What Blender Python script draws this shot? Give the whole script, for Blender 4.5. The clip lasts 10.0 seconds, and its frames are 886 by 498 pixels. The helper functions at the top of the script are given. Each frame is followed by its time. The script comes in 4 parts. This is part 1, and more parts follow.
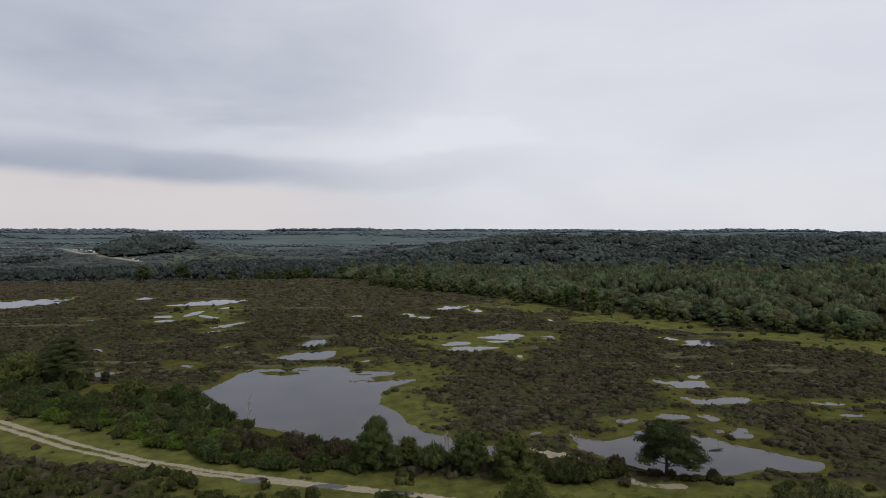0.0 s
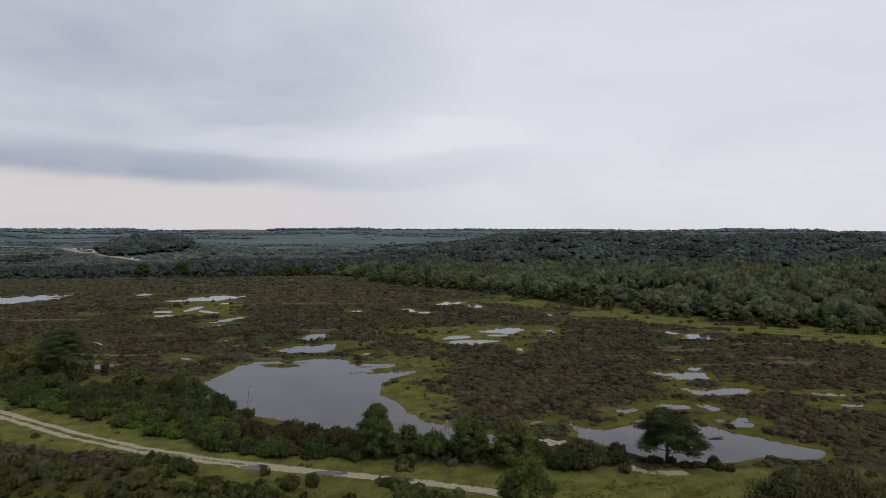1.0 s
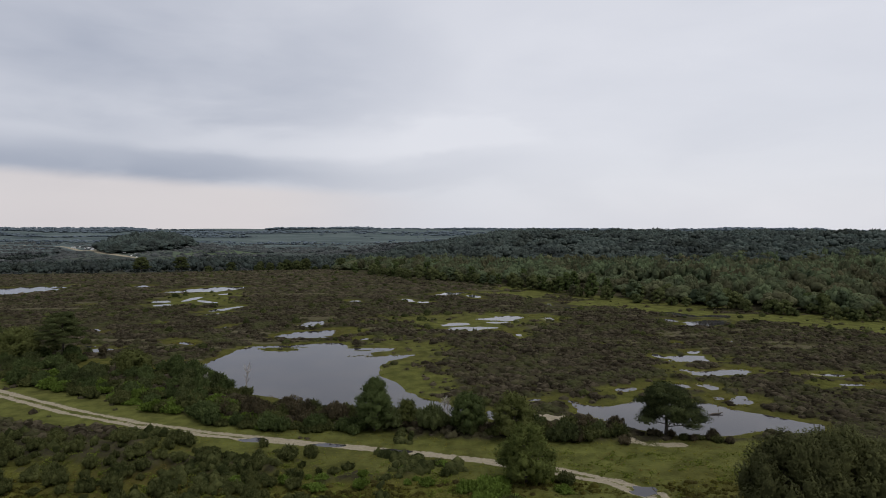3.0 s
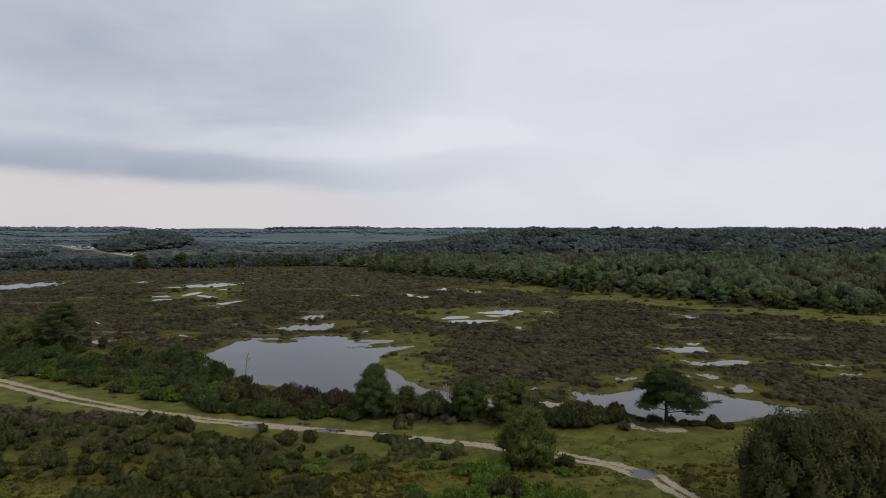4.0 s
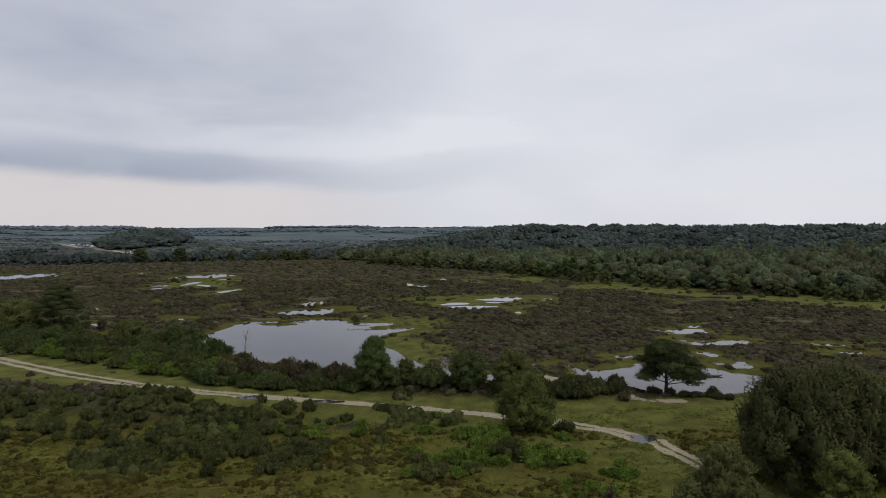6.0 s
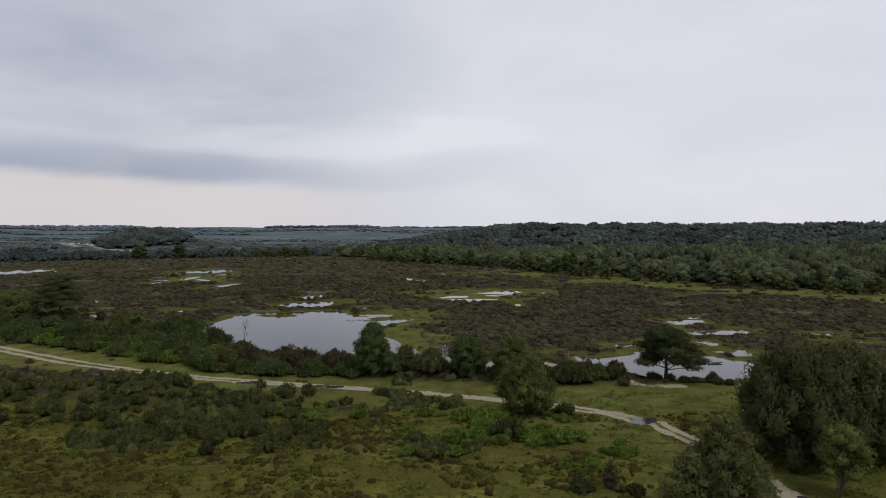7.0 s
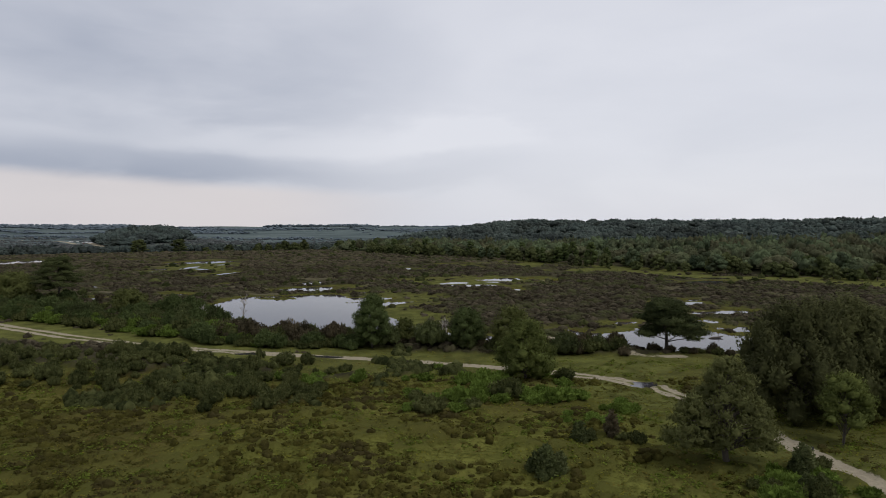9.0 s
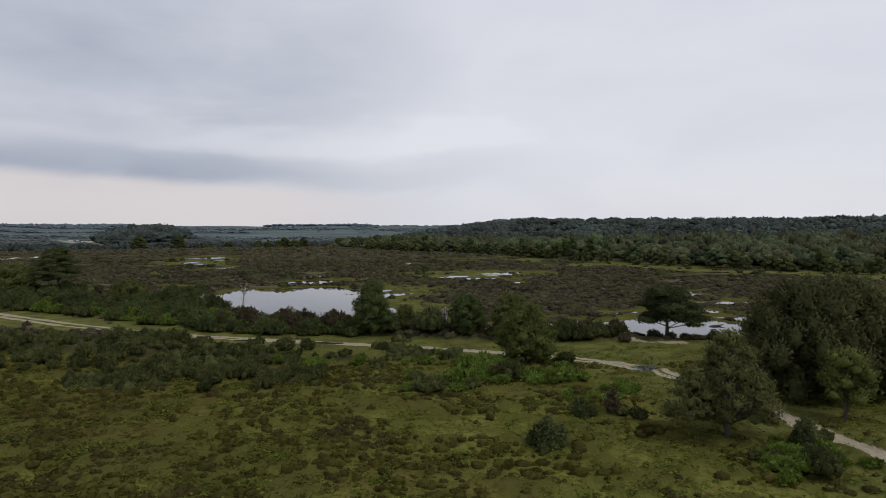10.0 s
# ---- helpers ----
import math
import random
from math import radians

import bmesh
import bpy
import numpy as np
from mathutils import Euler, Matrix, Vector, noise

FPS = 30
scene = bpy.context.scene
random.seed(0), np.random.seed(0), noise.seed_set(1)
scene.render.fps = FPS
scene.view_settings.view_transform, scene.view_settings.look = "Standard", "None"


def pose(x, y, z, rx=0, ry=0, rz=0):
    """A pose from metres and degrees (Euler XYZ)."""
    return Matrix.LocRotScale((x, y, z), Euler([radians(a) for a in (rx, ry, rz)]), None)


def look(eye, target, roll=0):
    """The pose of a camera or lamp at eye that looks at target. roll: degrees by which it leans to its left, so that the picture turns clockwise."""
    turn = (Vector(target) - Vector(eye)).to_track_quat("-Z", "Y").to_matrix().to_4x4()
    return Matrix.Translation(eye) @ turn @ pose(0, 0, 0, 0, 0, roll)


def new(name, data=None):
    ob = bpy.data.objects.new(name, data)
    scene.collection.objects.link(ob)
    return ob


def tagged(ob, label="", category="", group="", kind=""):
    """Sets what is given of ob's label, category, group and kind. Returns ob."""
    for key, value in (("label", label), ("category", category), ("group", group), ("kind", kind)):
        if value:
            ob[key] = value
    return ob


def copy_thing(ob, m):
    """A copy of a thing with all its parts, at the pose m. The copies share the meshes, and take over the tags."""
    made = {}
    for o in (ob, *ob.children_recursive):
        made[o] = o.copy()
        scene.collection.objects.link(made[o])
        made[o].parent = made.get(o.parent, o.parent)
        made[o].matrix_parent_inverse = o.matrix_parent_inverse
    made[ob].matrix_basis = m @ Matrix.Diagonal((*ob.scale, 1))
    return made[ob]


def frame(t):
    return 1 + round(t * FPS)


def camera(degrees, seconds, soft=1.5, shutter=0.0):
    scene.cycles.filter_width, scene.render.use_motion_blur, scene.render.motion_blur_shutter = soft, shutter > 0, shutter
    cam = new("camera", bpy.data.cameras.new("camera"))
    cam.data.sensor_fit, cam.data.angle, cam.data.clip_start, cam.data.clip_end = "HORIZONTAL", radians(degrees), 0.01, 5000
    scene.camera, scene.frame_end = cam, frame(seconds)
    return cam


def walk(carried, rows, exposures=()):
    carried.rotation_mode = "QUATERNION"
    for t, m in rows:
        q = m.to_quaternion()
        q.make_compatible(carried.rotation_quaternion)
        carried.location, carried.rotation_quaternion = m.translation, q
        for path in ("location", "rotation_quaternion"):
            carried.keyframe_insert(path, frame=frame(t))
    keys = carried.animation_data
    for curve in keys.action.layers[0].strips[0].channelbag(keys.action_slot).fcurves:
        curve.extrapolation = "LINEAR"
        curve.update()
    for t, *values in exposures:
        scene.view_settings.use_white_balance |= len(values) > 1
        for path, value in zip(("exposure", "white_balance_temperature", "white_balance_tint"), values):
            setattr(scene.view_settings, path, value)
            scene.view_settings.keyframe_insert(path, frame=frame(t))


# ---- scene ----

# ---- camera and walk: a drone sinking straight down over the heath ----
cam = camera(68.4, 10.0, soft=0.6)
METRES, EYE, TILT, LEAN, TURN = 26.2, 48.0, -2.58, 0.0, 0.0
ROWS = [
    (0.0, 0.0, 0.0, 0.0, 0.0, 0.0, 0.0),
    (0.5, -0.0024, 0.0016, -0.0442, -0.01, 0.0, 0.0),
    (1.0, -0.0037, 0.0016, -0.0943, -0.03, 0.0, 0.0),
    (1.5, -0.0039, 0.0028, -0.1425, -0.05, 0.0, 0.0),
    (2.0, -0.0032, 0.0037, -0.1915, -0.06, 0.0, 0.0),
    (2.5, -0.0027, 0.0044, -0.2402, -0.09, 0.0, 0.0),
    (4.0, 0.0, 0.0047, -0.3905, -0.12, 0.0, 0.0),
    (4.5, -0.0001, 0.0051, -0.4415, -0.13, 0.0, 0.0),
    (5.0, 0.0002, 0.0062, -0.4924, -0.14, 0.0, 0.0),
    (5.5, 0.0002, 0.0062, -0.5434, -0.15, 0.0, 0.0),
    (7.0, 0.0021, 0.0087, -0.6972, -0.18, 0.0, 0.0),
    (7.5, 0.0022, 0.0096, -0.7499, -0.2, 0.0, 0.0),
    (8.0, 0.0013, 0.0108, -0.8018, -0.21, 0.0, 0.0),
    (8.5, 0.0005, 0.0131, -0.8537, -0.22, 0.0, 0.0),
    (9.0, -0.0003, 0.0165, -0.9034, -0.24, 0.0, 0.0),
    (9.5, -0.0029, 0.0194, -0.9557, -0.25, 0.0, 0.0),
    (10.0, -0.0024, 0.0222, -0.9993, -0.26, 0.0, 0.0),
]
walk(cam, [(t, pose(METRES * x, METRES * y, EYE + METRES * z, 90 + TILT + pitch, roll, yaw)) for t, x, y, z, yaw, pitch, roll in ROWS])

# ---- world, sun ----
world = bpy.data.worlds.new("overcast_sky")
scene.world = world
world.use_nodes = True
wn, wl_ = world.node_tree.nodes, world.node_tree.links
wn.clear()


def node(tree, kind, **values):
    n = tree.nodes.new(kind)
    for key, value in values.items():
        if key in n.inputs:
            n.inputs[key].default_value = value
    return n


def math_node(tree, op, a, b=None, clamp=False):
    n = tree.nodes.new("ShaderNodeMath")
    n.operation, n.use_clamp = op, clamp
    for i, v in enumerate((a, b)):
        if v is None:
            continue
        if isinstance(v, (int, float)):
            n.inputs[i].default_value = v
        else:
            tree.links.new(v, n.inputs[i])
    return n.outputs[0]


def step_node(tree, v, lo, hi):
    n = tree.nodes.new("ShaderNodeMapRange")
    n.interpolation_type = "SMOOTHSTEP"
    tree.links.new(v, n.inputs["Value"])
    n.inputs["From Min"].default_value, n.inputs["From Max"].default_value = lo, hi
    return n.outputs["Result"]


def mix_node(tree, fac, a, b, blend="MIX"):
    n = tree.nodes.new("ShaderNodeMix")
    n.data_type, n.blend_type = "RGBA", blend
    for key, v in ((0, fac), (6, a), (7, b)):
        if isinstance(v, (int, float)):
            n.inputs[key].default_value = v
        elif isinstance(v, tuple):
            n.inputs[key].default_value = (*v, 1)
        else:
            tree.links.new(v, n.inputs[key])
    return n.outputs[2]


def noise_node(tree, vector, scale, detail=4.0, rough=0.55, warp=0.0):
    n = tree.nodes.new("ShaderNodeTexNoise")
    n.inputs["Scale"].default_value, n.inputs["Detail"].default_value = scale, detail
    n.inputs["Roughness"].default_value, n.inputs["Distortion"].default_value = rough, warp
    if vector is not None:
        tree.links.new(vector, n.inputs["Vector"])
    return n.outputs["Fac"]


def map_node(tree, vector, scale=(1, 1, 1), move=(0, 0, 0)):
    n = tree.nodes.new("ShaderNodeMapping")
    n.inputs["Scale"].default_value, n.inputs["Location"].default_value = scale, move
    tree.links.new(vector, n.inputs["Vector"])
    return n.outputs["Vector"]


def build_sky():
    tree = world.node_tree
    coord = tree.nodes.new("ShaderNodeTexCoord").outputs["Generated"]
    xyz = tree.nodes.new("ShaderNodeSeparateXYZ")
    tree.links.new(coord, xyz.inputs[0])
    x, z = xyz.outputs[0], xyz.outputs[2]
    sky = tree.nodes.new("ShaderNodeTexSky")
    sky.sky_type, sky.sun_disc = "NISHITA", False
    sky.sun_elevation, sky.sun_rotation = radians(48), radians(55)
    dim = tree.nodes.new("ShaderNodeVectorMath")
    dim.operation = "SCALE"
    dim.inputs["Scale"].default_value = 0.1
    tree.links.new(sky.outputs[0], dim.inputs[0])
    broad = noise_node(tree, map_node(tree, coord, (1.5, 1.5, 4.6), (0.35, 0.2, 0.4)), 1.7, 4, 0.5, 0.25)
    fine = noise_node(tree, map_node(tree, coord, (1.6, 1.6, 5.2), (1.3, 0.0, 2.2)), 3.0, 5, 0.5, 0.35)
    wide = math_node(tree, "SUBTRACT", broad, 0.5)
    thin = math_node(tree, "SUBTRACT", fine, 0.5)

    def scaled(v, k):
        return math_node(tree, "MULTIPLY", v, k)

    def plus(a, b):
        return math_node(tree, "ADD", a, b)

    def band(v, a, b, c, d):
        return math_node(tree, "MULTIPLY", step_node(tree, v, a, b), step_node(tree, v, d, c))

    # the cloud sheet is thicker towards the west, thin and bright towards the east
    level = plus(z, plus(scaled(wide, 0.10), scaled(thin, 0.05)))
    across = plus(x, plus(scaled(wide, 0.5), scaled(thin, 0.25)))
    west = step_node(tree, across, 0.12, -0.3)
    sheet = math_node(tree, "MULTIPLY", band(level, 0.12, 0.19, 0.25, 0.36), step_node(tree, across, 0.02, -0.2))
    bank = math_node(tree, "MULTIPLY", band(level, 0.045, 0.07, 0.085, 0.125), step_node(tree, across, -0.02, -0.42))
    veil = math_node(tree, "MULTIPLY", band(level, 0.035, 0.06, 0.07, 0.11), step_node(tree, across, 0.3, -0.1))
    streak = math_node(tree, "MULTIPLY", band(level, 0.095, 0.115, 0.13, 0.16), band(across, -0.42, -0.25, -0.02, 0.15))
    grey = plus(0.10, math_node(tree, "MULTIPLY", plus(scaled(wide, 0.8), scaled(thin, 0.5)), plus(0.4, scaled(west, 0.6))))
    grey = plus(plus(grey, scaled(west, 0.25)), plus(scaled(sheet, 0.20), scaled(bank, 0.30)))
    grey = math_node(tree, "SUBTRACT", plus(grey, scaled(veil, 0.14)), scaled(streak, 0.20), True)
    cloud = mix_node(tree, grey, (0.755, 0.765, 0.825), (0.29, 0.33, 0.43))
    # a clear warm strip under the western bank, running out towards the middle
    strip = math_node(tree, "MULTIPLY", step_node(tree, plus(plus(z, scaled(x, 0.06)), scaled(thin, 0.012)), 0.042, 0.022), step_node(tree, x, 0.04, -0.3))
    cloud = mix_node(tree, scaled(strip, 0.85), cloud, (0.70, 0.655, 0.665))
    both = mix_node(tree, 0.94, dim.outputs[0], cloud)
    bg = tree.nodes.new("ShaderNodeBackground")
    bg.inputs["Strength"].default_value = 1.0
    out = tree.nodes.new("ShaderNodeOutputWorld")
    tree.links.new(both, bg.inputs["Color"])
    tree.links.new(bg.outputs[0], out.inputs["Surface"])


build_sky()
sun_data = bpy.data.lights.new("sun", "SUN")
sun_data.energy, sun_data.angle, sun_data.color = 1.3, radians(20), (1.0, 0.96, 0.9)
sun = new("sun", sun_data)
sun.matrix_world = look((60, 30, 120), (0, 90, 0))


# ---- materials ----
def material(name):
    m = bpy.data.materials.new(name)
    m.use_nodes = True
    t = m.node_tree
    return m, t, t.nodes["Principled BSDF"]


def bump_into(tree, shader, height, strength, distance):
    b = tree.nodes.new("ShaderNodeBump")
    b.inputs["Strength"].default_value, b.inputs["Distance"].default_value = strength, distance
    tree.links.new(height, b.inputs["Height"])
    tree.links.new(b.outputs[0], shader.inputs["Normal"])


def foliage(name, dark, light, spread=0.34, tips=None, patch_scale=0.35, tip_scale=0.8, other=None):
    """Leaves: tone varies from leaf to leaf, and from plant to plant."""
    m, t, p = material(name)
    geo = t.nodes.new("ShaderNodeNewGeometry")
    info = t.nodes.new("ShaderNodeObjectInfo")
    pos = t.nodes.new("ShaderNodeNewGeometry").outputs["Position"]
    leaf = math_node(t, "MULTIPLY", geo.outputs["Random Per Island"], spread)
    patch = math_node(t, "MULTIPLY", step_node(t, noise_node(t, pos, patch_scale, 2), 0.3, 0.7), 0.35)
    clump = math_node(t, "MULTIPLY", step_node(t, noise_node(t, pos, patch_scale * 3.2, 5, 0.65), 0.34, 0.66), 0.5)
    plant = math_node(t, "MULTIPLY", math_node(t, "SUBTRACT", info.outputs["Random"], 0.5), 0.4)
    tone = math_node(t, "ADD", math_node(t, "ADD", leaf, math_node(t, "ADD", clump, patch)), math_node(t, "SUBTRACT", plant, spread * 0.4))
    single = t.nodes.new("ShaderNodeAttribute")
    single.attribute_name = "tone"
    tone = math_node(t, "ADD", tone, single.outputs["Fac"], True)
    col = mix_node(t, tone, dark, light)
    if other:
        kind_of = t.nodes.new("ShaderNodeAttribute")
        kind_of.attribute_name = "hue"
        col = mix_node(t, kind_of.outputs["Fac"], col, mix_node(t, tone, tuple(c * 0.4 for c in other), other))
    if tips:
        col = mix_node(t, step_node(t, noise_node(t, pos, tip_scale, 3), 0.46, 0.66), col, tips)
    t.links.new(col, p.inputs["Base Color"])
    p.inputs["Roughness"].default_value = 0.8
    p.inputs["Specular IOR Level"].default_value = 0.015
    bump_into(t, p, noise_node(t, pos, patch_scale * 9, 3, 0.6), 0.9, 0.09 / patch_scale)
    thin = t.nodes.new("ShaderNodeBsdfTranslucent")
    t.links.new(col, thin.inputs["Color"])
    both = t.nodes.new("ShaderNodeMixShader")
    both.inputs[0].default_value = 0.36
    t.links.new(p.outputs[0], both.inputs[1])
    t.links.new(thin.outputs[0], both.inputs[2])
    t.links.new(both.outputs[0], t.nodes["Material Output"].inputs["Surface"])
    return m


def bark(name, dark, light):
    m, t, p = material(name)
    pos = t.nodes.new("ShaderNodeNewGeometry").outputs["Position"]
    n = noise_node(t, map_node(t, pos, (6, 6, 1.2)), 1.5, 6)
    t.links.new(mix_node(t, n, dark, light), p.inputs["Base Color"])
    bump_into(t, p, n, 0.6, 0.05)
    p.inputs["Roughness"].default_value = 0.9
    return m


M_TREE = foliage("leaves_broad", (0.040, 0.054, 0.020), (0.115, 0.148, 0.052), 0.2)
M_OAK = foliage("leaves_oak", (0.064, 0.069, 0.028), (0.169, 0.177, 0.066), 0.14)
M_YOUNG = foliage("leaves_young", (0.071, 0.086, 0.026), (0.196, 0.226, 0.065), 0.2)
M_WILLOW = foliage("leaves_willow", (0.062, 0.066, 0.029), (0.144, 0.151, 0.062), 0.16)
M_DARK = foliage("leaves_dark", (0.045, 0.055, 0.023), (0.119, 0.139, 0.053), 0.22)
M_OLIVE = foliage("leaves_olive", (0.051, 0.060, 0.023), (0.149, 0.167, 0.069), 0.25)
M_SALLOW = foliage("leaves_sallow", (0.060, 0.069, 0.021), (0.162, 0.176, 0.061), 0.2)
M_PINE = foliage("needles_pine", (0.031, 0.040, 0.017), (0.107, 0.123, 0.048))
M_GORSE = foliage("gorse", (0.029, 0.036, 0.013), (0.126, 0.135, 0.049), 0.45)
M_BROWN = foliage("gorse_brown", (0.033, 0.030, 0.018), (0.117, 0.096, 0.057), 0.42)
M_FERN = foliage("bracken", (0.057, 0.083, 0.015), (0.179, 0.254, 0.051), 0.4)
M_SPRIG = foliage("bracken_sprigs", (0.054, 0.068, 0.011), (0.172, 0.211, 0.037), 0.45)
M_HEATH = foliage("heather", (0.031, 0.026, 0.017), (0.139, 0.117, 0.079), 0.6, tips=(0.082, 0.086, 0.038), tip_scale=0.11)
M_MOUND = foliage("heather_mound", (0.040, 0.036, 0.009), (0.112, 0.105, 0.025), 0.5, tips=(0.062, 0.052, 0.020), tip_scale=0.16)
M_GRASS = foliage("rough_grass", (0.080, 0.078, 0.013), (0.206, 0.201, 0.033), 0.5, tips=(0.126, 0.096, 0.030), tip_scale=0.12)
M_WOOD = foliage("woodland", (0.055, 0.076, 0.045), (0.156, 0.196, 0.101), 0.25, tips=(0.084, 0.084, 0.047), patch_scale=0.09, tip_scale=0.05, other=(0.150, 0.140, 0.078))
# ridge, knoll and valley woods: haze mixed into the leaf colours, bluer, less contrast
M_WOODHAZE = foliage("woodland_hazed", (0.086, 0.111, 0.100), (0.157, 0.184, 0.161), 0.35, tips=(0.052, 0.062, 0.058), patch_scale=0.04, tip_scale=0.02, other=(0.120, 0.142, 0.122))
# moor hedges and scrub, greyed and blued to stand for haze
M_VALLEYHAZE = foliage("woodland_valley", (0.067, 0.075, 0.077), (0.151, 0.157, 0.154), 0.55, tips=(0.062, 0.074, 0.072), patch_scale=0.04, tip_scale=0.02)
# horizon woods: pale blue leaf colour carries the painted-in aerial haze
M_FARHAZE = foliage("woodland_far_haze", (0.134, 0.168, 0.197), (0.192, 0.233, 0.266))
M_BARK = bark("bark", (0.030, 0.024, 0.018), (0.09, 0.075, 0.06))
M_DEAD = bark("dead_wood", (0.16, 0.14, 0.12), (0.42, 0.39, 0.36))


def make_ground_material():
    m, t, p = material("heath_ground")
    pos = t.nodes.new("ShaderNodeNewGeometry").outputs["Position"]

    def mask(name):
        a = t.nodes.new("ShaderNodeAttribute")
        a.attribute_name = name
        return a.outputs["Fac"]

    big, mid, small = noise_node(t, pos, 0.035, 4), noise_node(t, pos, 0.28, 5), noise_node(t, pos, 1.6, 6, 0.65)
    fine = noise_node(t, pos, 5.5, 4, 0.7)
    heath = mix_node(t, step_node(t, mid, 0.35, 0.68), (0.028, 0.025, 0.016), (0.054, 0.047, 0.029))
    heath = mix_node(t, mask("straw"), heath, mix_node(t, fine, (0.060, 0.053, 0.032), (0.13, 0.115, 0.075)))
    heath = mix_node(t, math_node(t, "MULTIPLY", step_node(t, small, 0.45, 0.7), step_node(t, big, 0.25, 0.6)), heath, (0.054, 0.060, 0.018))
    grass = mix_node(t, step_node(t, mid, 0.3, 0.7), (0.078, 0.080, 0.019), (0.140, 0.142, 0.034))
    grass = mix_node(t, step_node(t, small, 0.42, 0.72), grass, (0.046, 0.047, 0.009))
    grass = mix_node(t, math_node(t, "MULTIPLY", step_node(t, big, 0.44, 0.66), step_node(t, fine, 0.3, 0.6)), grass, (0.075, 0.056, 0.020))
    grass = mix_node(t, mask("wild"), grass, mix_node(t, step_node(t, mid, 0.3, 0.7), (0.026, 0.028, 0.010), (0.054, 0.056, 0.017)))
    grass = mix_node(t, math_node(t, "MULTIPLY", mask("lawn"), math_node(t, "ADD", 0.3, math_node(t, "MULTIPLY", fine, 0.7))), grass, mix_node(t, step_node(t, math_node(t, "ADD", math_node(t, "MULTIPLY", mid, 0.6), math_node(t, "MULTIPLY", small, 0.4)), 0.36, 0.62), (0.054, 0.060, 0.020), (0.116, 0.126, 0.038)))
    near_field = mix_node(t, step_node(t, small, 0.35, 0.65), (0.038, 0.040, 0.011), (0.078, 0.074, 0.020))
    grass = mix_node(t, math_node(t, "MULTIPLY", mask("rusty"), math_node(t, "ADD", 0.2, math_node(t, "MULTIPLY", mid, 0.8), True)), grass, near_field)
    col = mix_node(t, mask("grass"), heath, grass)
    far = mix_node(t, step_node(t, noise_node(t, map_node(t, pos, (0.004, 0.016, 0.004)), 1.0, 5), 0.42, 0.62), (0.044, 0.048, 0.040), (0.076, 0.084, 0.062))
    # haze painted into the base colour: farther ground goes bluer and paler
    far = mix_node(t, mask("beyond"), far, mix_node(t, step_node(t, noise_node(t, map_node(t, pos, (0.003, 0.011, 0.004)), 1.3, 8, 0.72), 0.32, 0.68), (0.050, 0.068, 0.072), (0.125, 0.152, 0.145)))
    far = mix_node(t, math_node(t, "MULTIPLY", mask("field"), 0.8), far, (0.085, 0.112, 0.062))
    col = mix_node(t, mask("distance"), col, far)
    sand = mix_node(t, small, (0.17, 0.145, 0.10), (0.40, 0.355, 0.265))
    sand = mix_node(t, step_node(t, fine, 0.5, 0.75), sand, (0.21, 0.18, 0.13))
    worn = step_node(t, math_node(t, "ADD", mask("sand"), math_node(t, "ADD", math_node(t, "MULTIPLY", math_node(t, "SUBTRACT", small, 0.5), 0.9), math_node(t, "MULTIPLY", math_node(t, "SUBTRACT", mid, 0.5), 0.9))), 0.36, 0.66)
    col = mix_node(t, worn, col, sand)
    t.links.new(col, p.inputs["Base Color"])
    p.inputs["Roughness"].default_value = 0.95
    p.inputs["Specular IOR Level"].default_value = 0.01
    bump_into(t, p, math_node(t, "ADD", small, math_node(t, "MULTIPLY", fine, 0.5)), 0.8, 0.25)
    return m


def make_water_material():
    m, t, p = material("pond_water")
    pos = t.nodes.new("ShaderNodeNewGeometry").outputs["Position"]
    silt = step_node(t, noise_node(t, pos, 0.09, 4), 0.35, 0.7)
    t.links.new(mix_node(t, silt, (0.030, 0.029, 0.034), (0.050, 0.045, 0.044)), p.inputs["Base Color"])
    p.inputs["Roughness"].default_value = 0.06
    p.inputs["IOR"].default_value = 1.33
    ripple = noise_node(t, map_node(t, pos, (1, 2.2, 1)), 1.3, 3)
    bump_into(t, p, ripple, 0.06, 0.05)
    return m


M_GROUND, M_WATER = make_ground_material(), make_water_material()


# ---- shaping tools ----
def smooth(lo, hi, v):
    t = np.clip((v - lo) / (hi - lo), 0, 1)
    return t * t * (3 - 2 * t)


def lattice(ix, iy, seed):
    h = (ix.astype(np.int64) * 374761393 + iy.astype(np.int64) * 668265263 + seed * 974634777) & 0xFFFFFFFF
    h = ((h ^ (h >> 13)) * 1274126177) & 0xFFFFFFFF
    return ((h ^ (h >> 16)) & 0xFFFF) / 65535.0


def vnoise(x, y, seed=0):
    ix, iy = np.floor(x), np.floor(y)
    fx, fy = x - ix, y - iy
    fx, fy = fx * fx * (3 - 2 * fx), fy * fy * (3 - 2 * fy)
    a, b = lattice(ix, iy, seed), lattice(ix + 1, iy, seed)
    c, d = lattice(ix, iy + 1, seed), lattice(ix + 1, iy + 1, seed)
    return (a * (1 - fx) + b * fx) * (1 - fy) + (c * (1 - fx) + d * fx) * fy


def fbm(x, y, size, octaves=4, seed=0):
    out, amp, total, k = 0.0, 1.0, 0.0, 1.0 / size
    for i in range(octaves):
        out = out + amp * vnoise(x * k + 17.3 * i, y * k - 9.1 * i, seed + i)
        total += amp
        amp, k = amp * 0.5, k * 2.03
    return out / total


def arr(v):
    return np.atleast_1d(np.asarray(v, float))


